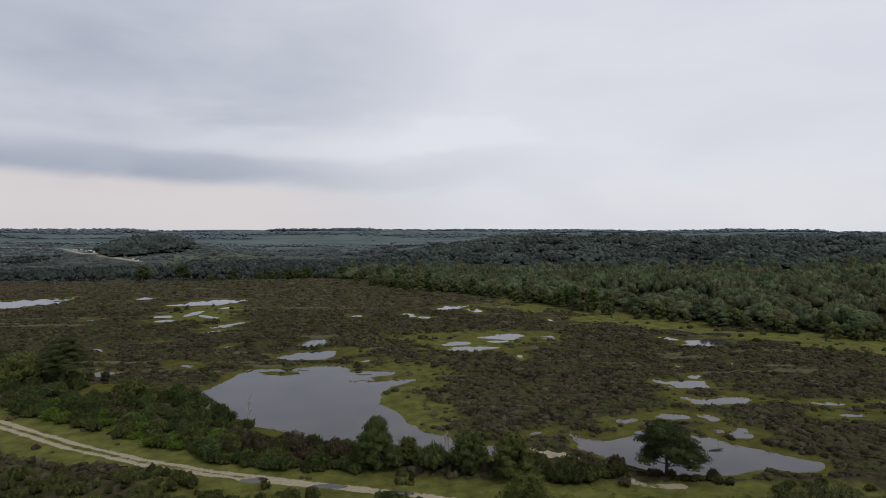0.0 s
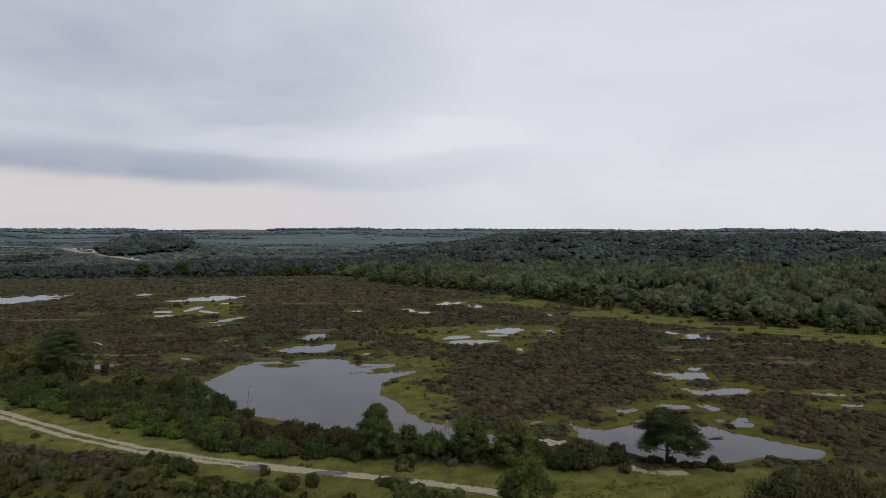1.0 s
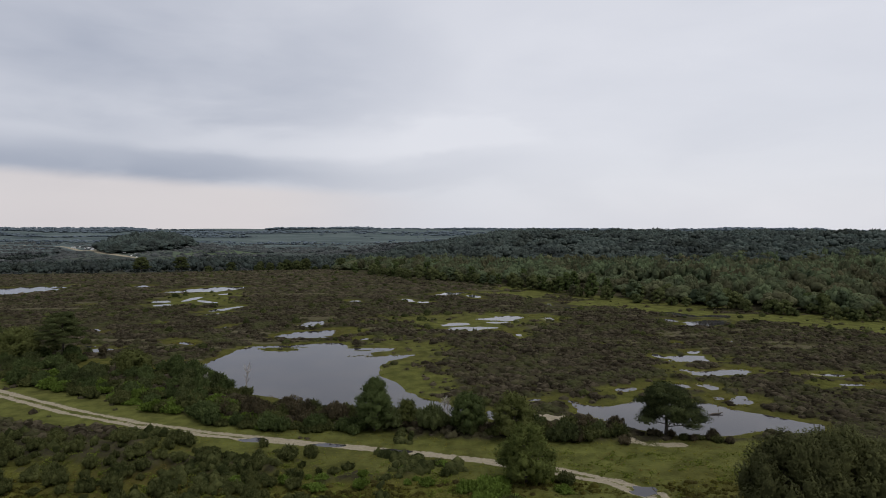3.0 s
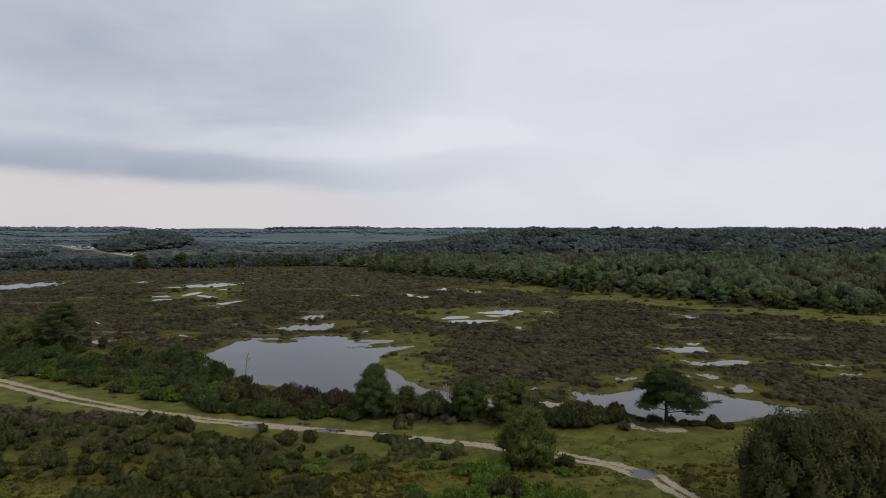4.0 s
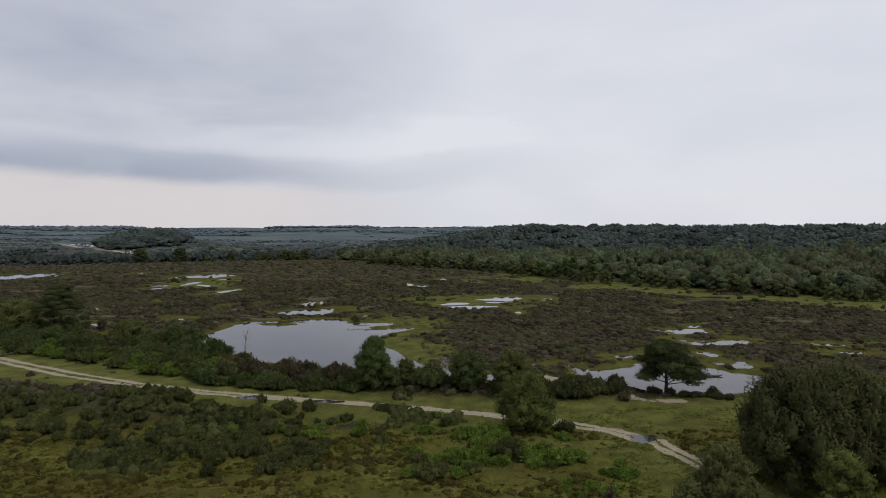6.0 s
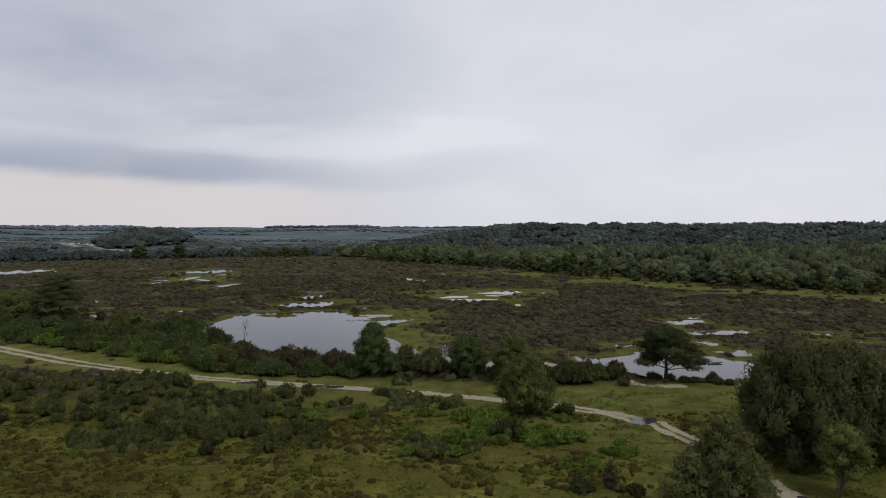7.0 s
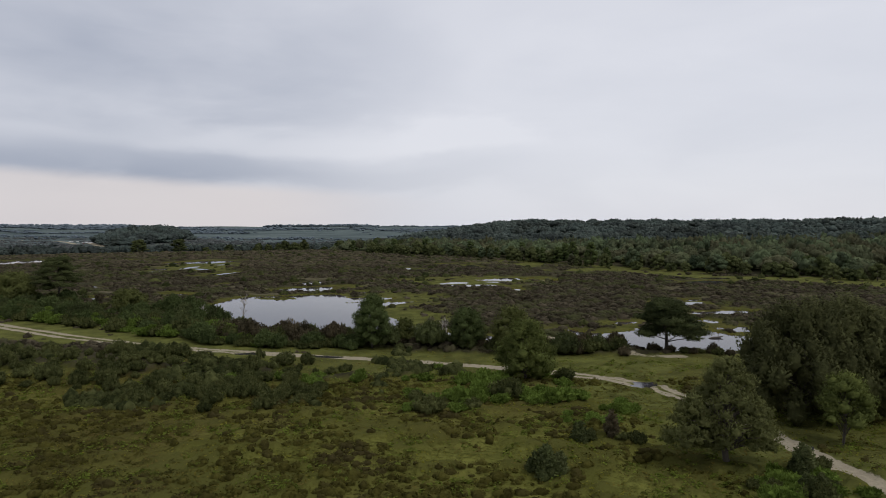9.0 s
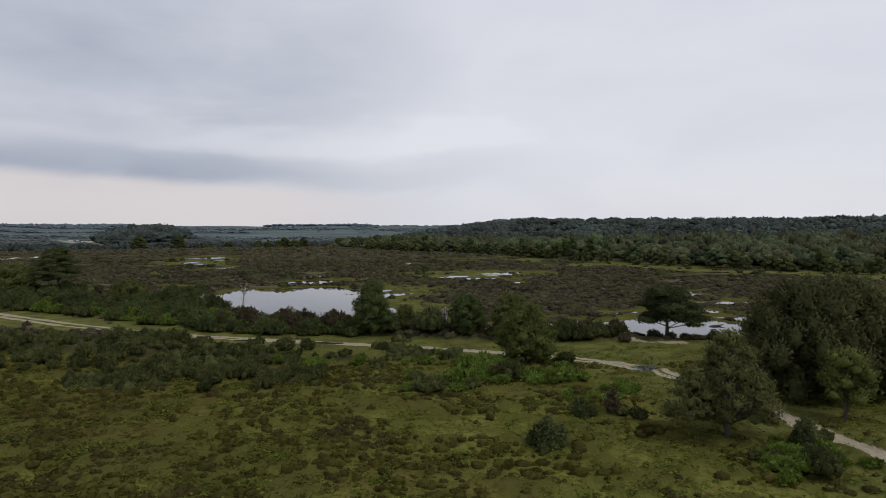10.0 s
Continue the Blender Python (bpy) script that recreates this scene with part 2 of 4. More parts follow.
# ---- plan of the heath ----
WATER = -0.25
BIG_POND = [(-67.4, 177.2), (-66.3, 183.8), (-65, 190.8), (-64.4, 202.1), (-60.9, 208.3), (-52, 209.1), (-46.6, 209.9), (-41.6, 212.4), (-34.4, 214), (-29.9, 210.7), (-28.7, 206), (-14.7, 204.4), (-16.5, 200.7), (-22.3, 197.7), (-21.6, 192.9), (-8.8, 194.2), (-11.5, 190.2), (-15.3, 186.3), (-17.6, 178.9), (-16.4, 170.5), (-13.6, 164.3), (-10.9, 159), (-8.6, 153.2), (-4.1, 146.2), (0.8, 142.7), (3.8, 138.7), (9, 138), (8, 132), (-9, 135), (-26, 138), (-45, 152), (-62, 168)]
RIGHT_POND = [(28.5, 145), (30.8, 142.3), (32.9, 140.5), (36.4, 139.8), (40.2, 142.3), (44.4, 146.2), (47.1, 146.6), (48, 143.5), (55.9, 144.2), (59.6, 142.3), (62.5, 137.6), (66.8, 134.2), (71, 130.9), (75.5, 127.8), (74.8, 124.9), (71.6, 122.3), (66.6, 122.6), (64, 124), (60.5, 123.5), (56.3, 121.5), (47.4, 120.7), (40.6, 122.6), (35.9, 126.9), (32, 131.9), (28.7, 135.2)]
# centre x, y, half length, half depth, slant
WEST_POOLS = [
    (-135.5, 376.2, 17.1, 11.1, 0.56), (-248.1, 369.8, 24.7, 18.8, 0.21), (-182.2, 396.3, 5.9, 4.6, 0.00), (-117.9, 354.3, 2.9, 2.5, 0.42), (-127.7, 333.9, 2.3, 6.6, 0.95), (-138.8, 323.1, 5.2, 3.1, 0.19), (-132.9, 308.6, 3.9, 2.8, 0.24), (-116.0, 321.3, 6.2, 2.0, -0.80), (-99.2, 294.6, 5.8, 5.1, 0.86), (-98.4, 279.6, 3.2, 1.9, 0.47), (-225.9, 402.0, 3.2, 3.2, 0.00), (-169.3, 308.6, 2.4, 1.9, 0.39), (-112.8, 253.7, 3.0, 1.3, 0.42), (-84.7, 213.2, 2.2, 1.0, -0.40), (-81.7, 245.2, 1.5, 1.2, 0.38), (-127.4, 239.3, 4.0, 1.7, -0.84),
]
MIDDLE_POOLS = [
    (-46.9, 229.2, 11.6, 7.2, 0.23), (-49.4, 253.7, 4.9, 5.1, 0.00), (-17.2, 327.9, 3.5, 4.2, -1.17), (-9.2, 319.3, 3.3, 3.0, -0.30), (6.6, 356.6, 8.3, 5.0, 0.44), (16.8, 344.3, 3.1, 5.8, -0.74), (4.6, 251.4, 5.8, 3.1, 0.21), (8.7, 241.9, 9.0, 3.5, 0.06), (25.7, 266.7, 11.2, 4.2, 0.31), (22.6, 256.1, 3.6, 1.9, 0.00), (44.1, 266.6, 4.5, 2.8, -0.15), (51.6, 311.2, 0.8, 2.9, -2.21), (58.5, 300.2, 3.6, 2.7, 0.24), (-43.5, 324.0, 3.0, 2.6, 0.00), (-26.6, 220.5, 1.2, 1.0, 0.40), (27.2, 227.8, 1.1, 2.6, -0.46),
]
EAST_POOLS = [
    (105.2, 254.3, 10.8, 5.7, 0.17), (91.8, 262.2, 3.2, 2.7, -0.42), (102.7, 278.2, 6.2, 3.8, -0.97), (115.3, 271.9, 7.2, 2.9, -0.10), (129.4, 258.5, 5.9, 1.6, -0.22), (64.5, 192.2, 2.2, 3.3, -1.32), (72.0, 189.2, 7.5, 3.2, -0.05), (76.8, 197.8, 2.6, 1.9, 0.29), (65.9, 174.3, 3.0, 1.5, -0.20), (73.1, 171.1, 7.0, 2.6, 0.16), (57.3, 157.9, 4.1, 1.7, 0.06), (64.8, 157.7, 3.4, 2.5, -0.42), (43.4, 154.1, 3.1, 1.4, 0.30), (66.9, 144.2, 2.7, 2.3, 0.15), (62.9, 146.4, 1.5, 1.1, 0.14), (103.0, 168.4, 3.3, 1.1, 0.00),
]
SMALL_POOLS = [
    (101.0, 159.0, 2.6, 0.8, 0.00), (116.0, 170.5, 1.3, 0.9, 0.00), (77.3, 212.8, 1.0, 1.3, 0.42), (96.9, 216.1, 0.9, 1.4, 0.50), (20.9, 145.6, 1.8, 0.6, 0.35), (-96.2, 181.3, 5.3, 2.9, 0.12), (-106.5, 201.4, 3.3, 2.4, 0.24), (-76.2, 176.9, 2.2, 3.1, 0.68), (-113.3, 207.5, 1.9, 1.3, 0.00), (10.3, 134.4, 1.3, 2.5, -0.68), (1.4, 139.9, 0.6, 1.6, -0.89),
]
POOLS = WEST_POOLS + MIDDLE_POOLS + EAST_POOLS + SMALL_POOLS
TRACK = [(-190, 178, 2.94), (-109, 154, 2.75), (-78, 136, 2.56), (-60, 127.5, 2.3), (-45, 122, 2.11), (-33, 118.5, 1.92), (-20, 115.5, 1.66), (-6, 112, 1.47), (8.5, 107.5, 1.8), (18.5, 103.5, 2.0), (26.5, 99, 2.3), (31.5, 93, 2.5), (33.5, 86, 2.4), (35, 77, 2.1), (35.5, 68.5, 1.9), (36.5, 61, 1.8), (38, 53, 1.62), (40, 40, 1.62)]
PUDDLES = [(-34.6, 118.4, 2.6, 1.3), (-20.5, 115.6, 2.8, 1.0), (-8.5, 112.8, 3.0, 1.1), (30.3, 95.5, 2.2, 2.0), (37.2, 65, 0.9, 0.9)]
WOOD_EDGE = [(260, 190), (174, 256), (144, 279), (110, 308), (76, 342), (40, 392), (-9, 440), (-60, 485), (-120, 600), (-700, 640)]


MOOR_LANE = [(-1440, 2110), (-1190, 2040), (-900, 1640), (-760, 1450), (-690, 1400), (-640, 1370)]


def polygon_depth(x, y, ring):
    """Metres inside the ring (minus: outside)."""
    best, inside = np.full(x.shape, 1e9), np.zeros(x.shape, bool)
    for (ax, ay), (bx, by) in zip(ring, ring[1:] + ring[:1]):
        t = np.clip(((x - ax) * (bx - ax) + (y - ay) * (by - ay)) / ((bx - ax) ** 2 + (by - ay) ** 2), 0, 1)
        best = np.minimum(best, np.hypot(x - ax - t * (bx - ax), y - ay - t * (by - ay)))
        cross = (ay > y) != (by > y)
        with np.errstate(divide="ignore", invalid="ignore"):
            inside ^= cross & (x < (bx - ax) * (y - ay) / (by - ay if by != ay else 1e-9) + ax)
    return np.where(inside, best, -best)


def line_reach(x, y, line):
    """Distance from a line of points, and the width interpolated along it."""
    best, width = np.full(x.shape, 1e9), np.ones(x.shape)
    for a, b in zip(line, line[1:]):
        t = np.clip(((x - a[0]) * (b[0] - a[0]) + (y - a[1]) * (b[1] - a[1])) / ((b[0] - a[0]) ** 2 + (b[1] - a[1]) ** 2), 0, 1)
        d = np.hypot(x - a[0] - t * (b[0] - a[0]), y - a[1] - t * (b[1] - a[1]))
        near = d < best
        best = np.where(near, d, best)
        if len(a) > 2:
            width = np.where(near, a[2] + t * (b[2] - a[2]), width)
    return best, width


def pond_field(x, y):
    """Metres inside the nearest pond's outline (minus: outside it), with a ragged shore."""
    out = np.full(x.shape, -60.0)
    k = (np.abs(x) < 340) & (y > 95) & (y < 440)
    px, py = x[k], y[k]
    shore = (fbm(px * 0.45, py, 8, 3, 5) - 0.5) * 1.8 + (fbm(px * 0.4, py, 3.0, 3, 6) - 0.5) * (1.6 + 1.8 * smooth(186, 196, py))
    f = np.maximum(polygon_depth(px, py, BIG_POND), polygon_depth(px, py, RIGHT_POND)) + shore + 0.2
    for cx, cy, rx, ry in ((-50.9, 202.9, 5.6, 2.6), (-19.5, 193.0, 4.6, 0.7), (-23.6, 201.0, 2.2, 0.5), (-44, 206.5, 2.0, 0.5)):
        f = np.minimum(f, (np.hypot((px - cx) / rx, (py - cy) / ry) - 1) * ry + (fbm(px, py, 3, 2, 8) - 0.5) * 1.2)
    ragged = (fbm(px * 0.5, py, 4.5, 4, 11) - 0.5) * 2.0
    for cx, cy, rx, ry, slant in POOLS:
        q = np.hypot((px - cx) / rx, (py - cy - slant * (px - cx)) / (1.28 * ry))
        f = np.maximum(f, (1.0 + ragged * min(1.0, 0.5 + 1.2 / min(rx, ry)) - q) * min(rx, ry))
    out[k] = f
    return np.maximum(out, -60)


def wood_reach(x, y):
    """Metres in front of (minus) or behind (plus) the edge of the wood."""
    d, _ = line_reach(x, y, WOOD_EDGE)
    ex = np.array([p[0] for p in WOOD_EDGE[::-1]], float)
    ey = np.array([p[1] for p in WOOD_EDGE[::-1]], float)
    return np.where(y > np.interp(x, ex, ey), d, -d)


def broad_land(x, y):
    r = np.maximum(np.hypot(x, y), 1.0)
    b = x / np.maximum(y, 1.0)
    east = smooth(-0.16, 0.16, b)
    west_z = -10 * smooth(500, 670, r) - 34 * smooth(620, 1500, r) + 24 * smooth(1900, 4600, r)
    east_z = -13 * smooth(400, 620, r) + 22 * smooth(640, 1010, r) - 38 * smooth(1140, 2300, r) + 8 * smooth(2600, 4600, r)
    front = np.where(y > 1, 1.0, smooth(-400, 0, y))
    z = (west_z * (1 - east) + east_z * east) * front
    z = z + 1.7 * (1 - smooth(66, 104, r))
    z = z + 24 * np.exp(-(((x + 724) / 130) ** 2 + ((y - 1650) / 200) ** 2))
    swell = 9 * smooth(-0.76, -0.67, b) * (1 - smooth(-0.47, -0.43, b)) + 7 * smooth(-0.28, -0.25, b) * (1 - smooth(-0.16, -0.10, b)) + 5 * smooth(0.18, 0.22, b) * (1 - smooth(0.28, 0.31, b)) + 5 * smooth(0.40, 0.45, b) * (1 - smooth(0.56, 0.60, b)) - 3
    z = z + swell * smooth(3300, 3900, r) * (1 - smooth(4200, 4600, r)) - 4 * smooth(4300, 4800, r)
    far = smooth(700, 1500, r)
    z = z + far * (fbm(x, y, 420, 3, 31) - 0.5) * 14 + smooth(2000, 4000, r) * (fbm(x, y, 1300, 3, 41) - 0.5) * 26
    return z


def mound_field(x, y):
    """Low heathery mounds on the rough grass nearest to the eye, thicker towards the west."""
    thick = fbm(x, y, 17, 3, 85) - 0.5 + 0.16 * (1 - smooth(-20, 14, x)) * (1 - smooth(72, 90, y))
    return smooth(0.50, 0.62, fbm(x * 0.75, y, 2.7, 3, 83) + 0.55 * thick) * (1 - smooth(96, 112, y))


def open_streaks(x, y):
    """Thin bare streaks of dead grass running across the heather."""
    return smooth(0.69, 0.74, fbm(x * 0.16, y, 4.5, 3, 63)) * smooth(135, 165, y)


def surface(x, y):
    """Height, and the masks of sand, grass and water, at points of the plan."""
    x, y = arr(x), arr(y)
    r = np.hypot(x, y)
    z = broad_land(x, y)
    f = pond_field(x, y)
    d, w = line_reach(x, y, TRACK)
    edge = d + (fbm(x, y, 5, 3, 3) - 0.5) * 1.5
    sand = 1 - smooth(w * 0.55, w * 0.95, edge)
    strip = (1 - smooth(0.3, 0.8, edge)) * smooth(1.7, 2.1, w)
    rut = np.exp(-((d - 0.42 * w) / 0.5) ** 2)
    sand = np.clip(sand * (0.42 + 0.55 * fbm(x, y, 9, 3, 2) + 0.38 * rut) - 0.45 * strip, 0, 1)
    wr = wood_reach(x, y)
    wob = fbm(x, y, 30, 4, 21) - 0.5
    lawn = smooth(-36, -26, wr + wob * 26) * (1 - smooth(4, 10, wr)) * smooth(-0.02, 0.14, x / np.maximum(y, 1) + wob * 0.1)
    lawn = lawn * (1 - 0.85 * smooth(0.60, 0.66, fbm(x * 0.22, y, 7, 3, 27)) * smooth(-0.1, 0.2, x / np.maximum(y, 1)))
    verge = 1 - smooth(6, 15, d + wob * 14 + np.where(y > 118, 2, 0))
    near = (1 - smooth(92, 118, y + wob * 10)) * (1 - 0.05 * (1 - smooth(-14, 8, x + wob * 20)) * (1 - smooth(72, 84, y)))
    shore = 1 - smooth(0.5, 5.0, -f + wob * 8)
    margin = smooth(-34, -14, x) * (1 - smooth(-8, 16, x)) * smooth(136, 146, y) * (1 - smooth(205, 245, y))
    margin = np.maximum(margin, 1.3 * np.exp(-(((x + 122) / 28) ** 2 + ((y - 335) / 42) ** 2)))
    margin = np.maximum(margin, 1.3 * np.exp(-(((x - 10) / 42) ** 2 + ((y - 262) / 22) ** 2)))
    margin = np.maximum(margin, 0.16 * smooth(-6, 20, x) * (1 - smooth(190, 240, y)))
    margin = np.minimum(margin, 1.0)
    verge = np.maximum(verge, smooth(-26, -10, x) * (1 - smooth(70, 90, x)) * smooth(97, 104, y) * (1 - smooth(115, 120, y)))
    want = np.clip(np.maximum.reduce([lawn, verge, near, shore * 0.9, margin * 0.8, 0.16 + 0.0 * x]), 0, 1)
    tuss = (fbm(x, y, 2.4, 3, 23) - 0.5) * 1.5 + (fbm(x * 0.5, y, 9, 2, 25) - 0.5) * 0.7
    grass = smooth(0.30, 0.70, want + tuss * (1 - smooth(0.7, 1.0, want)) + wob * 0.4 * (1 - want))
    hum = np.abs(fbm(x, y, 2.6, 2, 51) - 0.5) * 2
    hum = (1 - hum) ** 2
    heath = (1 - grass) * (1 - smooth(500, 700, r))
    relief = heath * (0.15 + 0.6 * hum) * (0.5 + fbm(x, y, 22, 2, 61)) + (1 - heath) * 0.16 * (fbm(x, y, 1.6, 3, 71) - 0.5)
    relief = relief + ((fbm(x, y, 14, 3, 81) - 0.5) * 0.5 + (fbm(x, y, 3.2, 2, 83) - 0.5) * 0.75) * grass * (1 - sand) * (1 - 0.8 * np.maximum(lawn, verge))
    mound = mound_field(x, y) * (1 - sand) * near
    relief = relief * (1 - 0.85 * sand) - 0.12 * sand + 0.42 * mound
    land = z + relief
    t = smooth(0.2, 6 + 5 * smooth(200, 330, y), -f)
    land = np.where(f < 0, (WATER + np.minimum(-f, 8) * 0.07 + 0.02) * (1 - t) + np.where(r < 495, np.maximum(land, WATER + 0.12), land) * t, WATER - np.minimum(f * 0.12, 0.9))
    for cx, cy, rx, ry in PUDDLES:
        q = np.hypot((x - cx) / rx, (y - cy) / ry) + (fbm(x, y, 1.5, 3, 91) - 0.5) * 0.8
        land = land - 0.16 * (1 - smooth(0.5, 1.3, q))
    bare = smooth(0.62, 0.7, fbm(x, y, 7, 4, 95)) * (1 - smooth(0, 2, -f)) * 0.45
    bank = 1.1 * (1 - smooth(0.6, 2.2, line_reach(x, y, [(18, 132), (25, 128.5), (32.5, 122.5)])[0])) + 0.9 * (1 - smooth(0.5, 1.8, line_reach(x, y, [(34, 117), (37, 115.5), (43, 115.2)])[0]))
    lane, _ = line_reach(x, y, MOOR_LANE)
    sand = np.maximum(sand, 0.75 * (1 - smooth(5, 12, lane)))
    sand = np.maximum.reduce([sand, bare, np.clip(bank * (0.42 + 0.8 * fbm(x, y, 3.5, 3, 99)), 0, 0.8)])
    return land, sand, grass, f, 1 - np.clip(np.maximum.reduce([lawn, verge, near, shore * 0.6, margin * 0.7]), 0, 1), np.clip(np.maximum.reduce([lawn, verge, 0.7 * margin]), 0, 1)


def ground_z(x, y):
    return float(surface(x, y)[0][0])


def mesh_of(name, verts, faces, mats, smooth_shade=False, index=None):
    """A mesh out of numpy arrays: faces is (n, 3) or (n, 4)."""
    me = bpy.data.meshes.new(name)
    verts, faces = np.asarray(verts, np.float32), np.asarray(faces, np.int32)
    n, k = faces.shape
    me.vertices.add(len(verts))
    me.vertices.foreach_set("co", verts.ravel())
    me.loops.add(n * k)
    me.loops.foreach_set("vertex_index", faces.ravel())
    me.polygons.add(n)
    me.polygons.foreach_set("loop_start", np.arange(0, n * k, k, dtype=np.int32))
    me.polygons.foreach_set("loop_total", np.full(n, k, np.int32))
    me.polygons.foreach_set("use_smooth", np.full(n, smooth_shade))
    for m in mats:
        me.materials.append(m)
    if index is not None:
        me.polygons.foreach_set("material_index", np.asarray(index, np.int32))
    me.update(calc_edges=True)
    return me


# ---- ground: one sheet out to the horizon ----
def build_ground():
    fan = np.radians(np.concatenate([np.arange(-180, -40, 4.0), np.linspace(-39, 39, 441), np.arange(42, 180, 4.0)]))
    ring = np.concatenate([[3, 8, 14, 21, 28], np.geomspace(36, 60, 30, False), np.arange(60, 130, 0.55), np.arange(130, 300, 0.8), np.arange(300, 420, 1.2), np.geomspace(420, 700, 60), np.geomspace(712, 1320, 26, False), np.arange(1320, 2080, 10.0), np.geomspace(2080, 4850, 40)])
    a, r = np.meshgrid(fan, ring)
    x, y = np.append((r * np.sin(a)).ravel(), 0.0), np.append((r * np.cos(a)).ravel(), 0.0)
    z, sand, grass, f, wild, lawn = surface(x, y)
    na, nr = len(fan), len(ring)
    k = np.arange(na)
    i, j = (np.arange(nr - 1)[:, None] * na + k[None]).ravel(), (np.arange(nr - 1)[:, None] * na + ((k + 1) % na)[None]).ravel()
    faces = np.concatenate([np.stack([i, i + na, j + na], 1), np.stack([i, j + na, j], 1), np.stack([np.full(na, na * nr), k, (k + 1) % na], 1)])
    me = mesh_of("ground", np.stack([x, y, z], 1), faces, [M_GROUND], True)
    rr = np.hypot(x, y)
    # "beyond" grows with range and brings in the ground's painted haze
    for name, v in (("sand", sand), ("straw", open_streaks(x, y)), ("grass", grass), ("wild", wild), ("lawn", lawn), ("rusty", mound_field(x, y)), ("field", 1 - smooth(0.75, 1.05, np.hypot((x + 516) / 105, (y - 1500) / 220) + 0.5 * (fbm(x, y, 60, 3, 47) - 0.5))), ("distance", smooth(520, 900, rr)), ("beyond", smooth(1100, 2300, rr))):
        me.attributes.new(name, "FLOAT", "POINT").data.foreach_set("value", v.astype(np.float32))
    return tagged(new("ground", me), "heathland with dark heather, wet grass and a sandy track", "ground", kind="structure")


build_ground()


def water_sheet(x0, x1, y0, y1, z, label):
    me = mesh_of("water", [(x0, y0, z), (x1, y0, z), (x1, y1, z), (x0, y1, z)], [(0, 1, 2, 3)], [M_WATER])
    return tagged(new("water", me), label, "pond", kind="structure")


water_sheet(-72, 17, 128, 300, WATER, "shallow grey pond on the heath reflecting an overcast sky")
water_sheet(17.1, 160, 119.5, 300, WATER, "shallow heath pools among grass and heather")
water_sheet(-330, -72.1, 185, 420, WATER, "far shallow pools lying in the heather")
water_sheet(-72, 60, 300.1, 420, WATER, "small far pools in the wet heath")


# ---- plants ----
def rng(seed):
    return np.random.default_rng(seed)


def unit(g, n):
    v = g.normal(size=(n, 3))
    return v / np.linalg.norm(v, axis=1)[:, None]


def leaf_quads(centre, normal, size, g):
    """One small leaf spray (a bent-free quad) at each centre."""
    n = len(centre)
    side = np.cross(normal, unit(g, n))
    side /= np.linalg.norm(side, axis=1)[:, None] + 1e-9
    up = np.cross(normal, side)
    s = np.asarray(size).reshape(-1, 1) * np.ones((n, 1))
    w, h = side * s * 0.5, up * s * (0.5 + 0.35 * g.random((n, 1)))
    v = np.stack([centre - w * 0.6 - h, centre + w - h * 0.2, centre + w * 0.5 + h, centre - w + h * 0.25], 1).reshape(-1, 3)
    return v, np.arange(4 * n).reshape(n, 4)


def sprigs(g, c, u, size, count=4):
    """Each place grows a short twig of leaves, outwards and up."""
    way = u * 0.7 + 0.6 * unit(g, len(c)) + np.array([0, 0, 0.25])
    step = np.arange(count)[None, :, None] * (size * 0.75)
    long = 0.5 + 0.9 * g.random((len(c), 1, 1)) ** 2
    c = c[:, None, :] + way[:, None, :] * step * long + 0.22 * size * unit(g, len(c) * count).reshape(len(c), count, 3)
    return c.reshape(-1, 3), np.repeat(u, count, axis=0)


def blob_leaves(g, blobs, per_area, size, droop=0.0, floor=0.05, inner=0.66, twigs=False):
    """Leaf sprays spread over the shells of ellipsoid clumps: (x, y, z, rx, ry, rz)."""
    vs, fs, base = [], [], 0
    for bx, by, bz, rx, ry, rz in blobs:
        n = max(6, int(per_area * (rx * ry + rx * rz + ry * rz) / (4 if twigs else 1)))
        u = unit(g, n)
        u[:, 2] = np.where(u[:, 2] < -0.35, -u[:, 2], u[:, 2])
        shell = inner + (1.12 - inner) * g.random((n, 1))
        c = np.array([bx, by, bz]) + u * shell * np.array([rx, ry, rz])
        if twigs:
            c, u = sprigs(g, c, u, size)
            n = len(c)
        c[:, 2] = np.maximum(c[:, 2], floor)
        nrm = u + (0.28 if twigs else 0.38) * unit(g, n) + np.array([0, 0, 0.1 - droop])
        nrm /= np.linalg.norm(nrm, axis=1)[:, None]
        v, f = leaf_quads(c, nrm, size * (0.6 + 0.8 * g.random(n)), g)
        vs.append(v), fs.append(f + base)
        base += len(v)
    return np.concatenate(vs), np.concatenate(fs)


def limb(points, radii, sides=6):
    """A tapered round limb along points."""
    pts = [Vector(p) for p in points]
    vs, fs = [], []
    for i, p in enumerate(pts):
        way = (pts[min(i + 1, len(pts) - 1)] - pts[max(i - 1, 0)]).normalized()
        a = way.cross(Vector((0.31, 0.9, 0.2))).normalized()
        b = way.cross(a)
        for k in range(sides):
            t = 2 * math.pi * k / sides
            vs.append(p + radii[i] * (a * math.cos(t) + b * math.sin(t)))
    for i in range(len(pts) - 1):
        for k in range(sides):
            q = (k + 1) % sides
            fs.append((i * sides + k, i * sides + q, (i + 1) * sides + q, (i + 1) * sides + k))
    return np.array(vs), np.array(fs)


def joined(pieces):
    vs, fs, base = [], [], 0
    for v, f in pieces:
        vs.append(v), fs.append(f + base)
        base += len(v)
    return np.concatenate(vs), np.concatenate(fs)


def tri(f):
    return np.concatenate([f[:, [0, 1, 2]], f[:, [0, 2, 3]]])


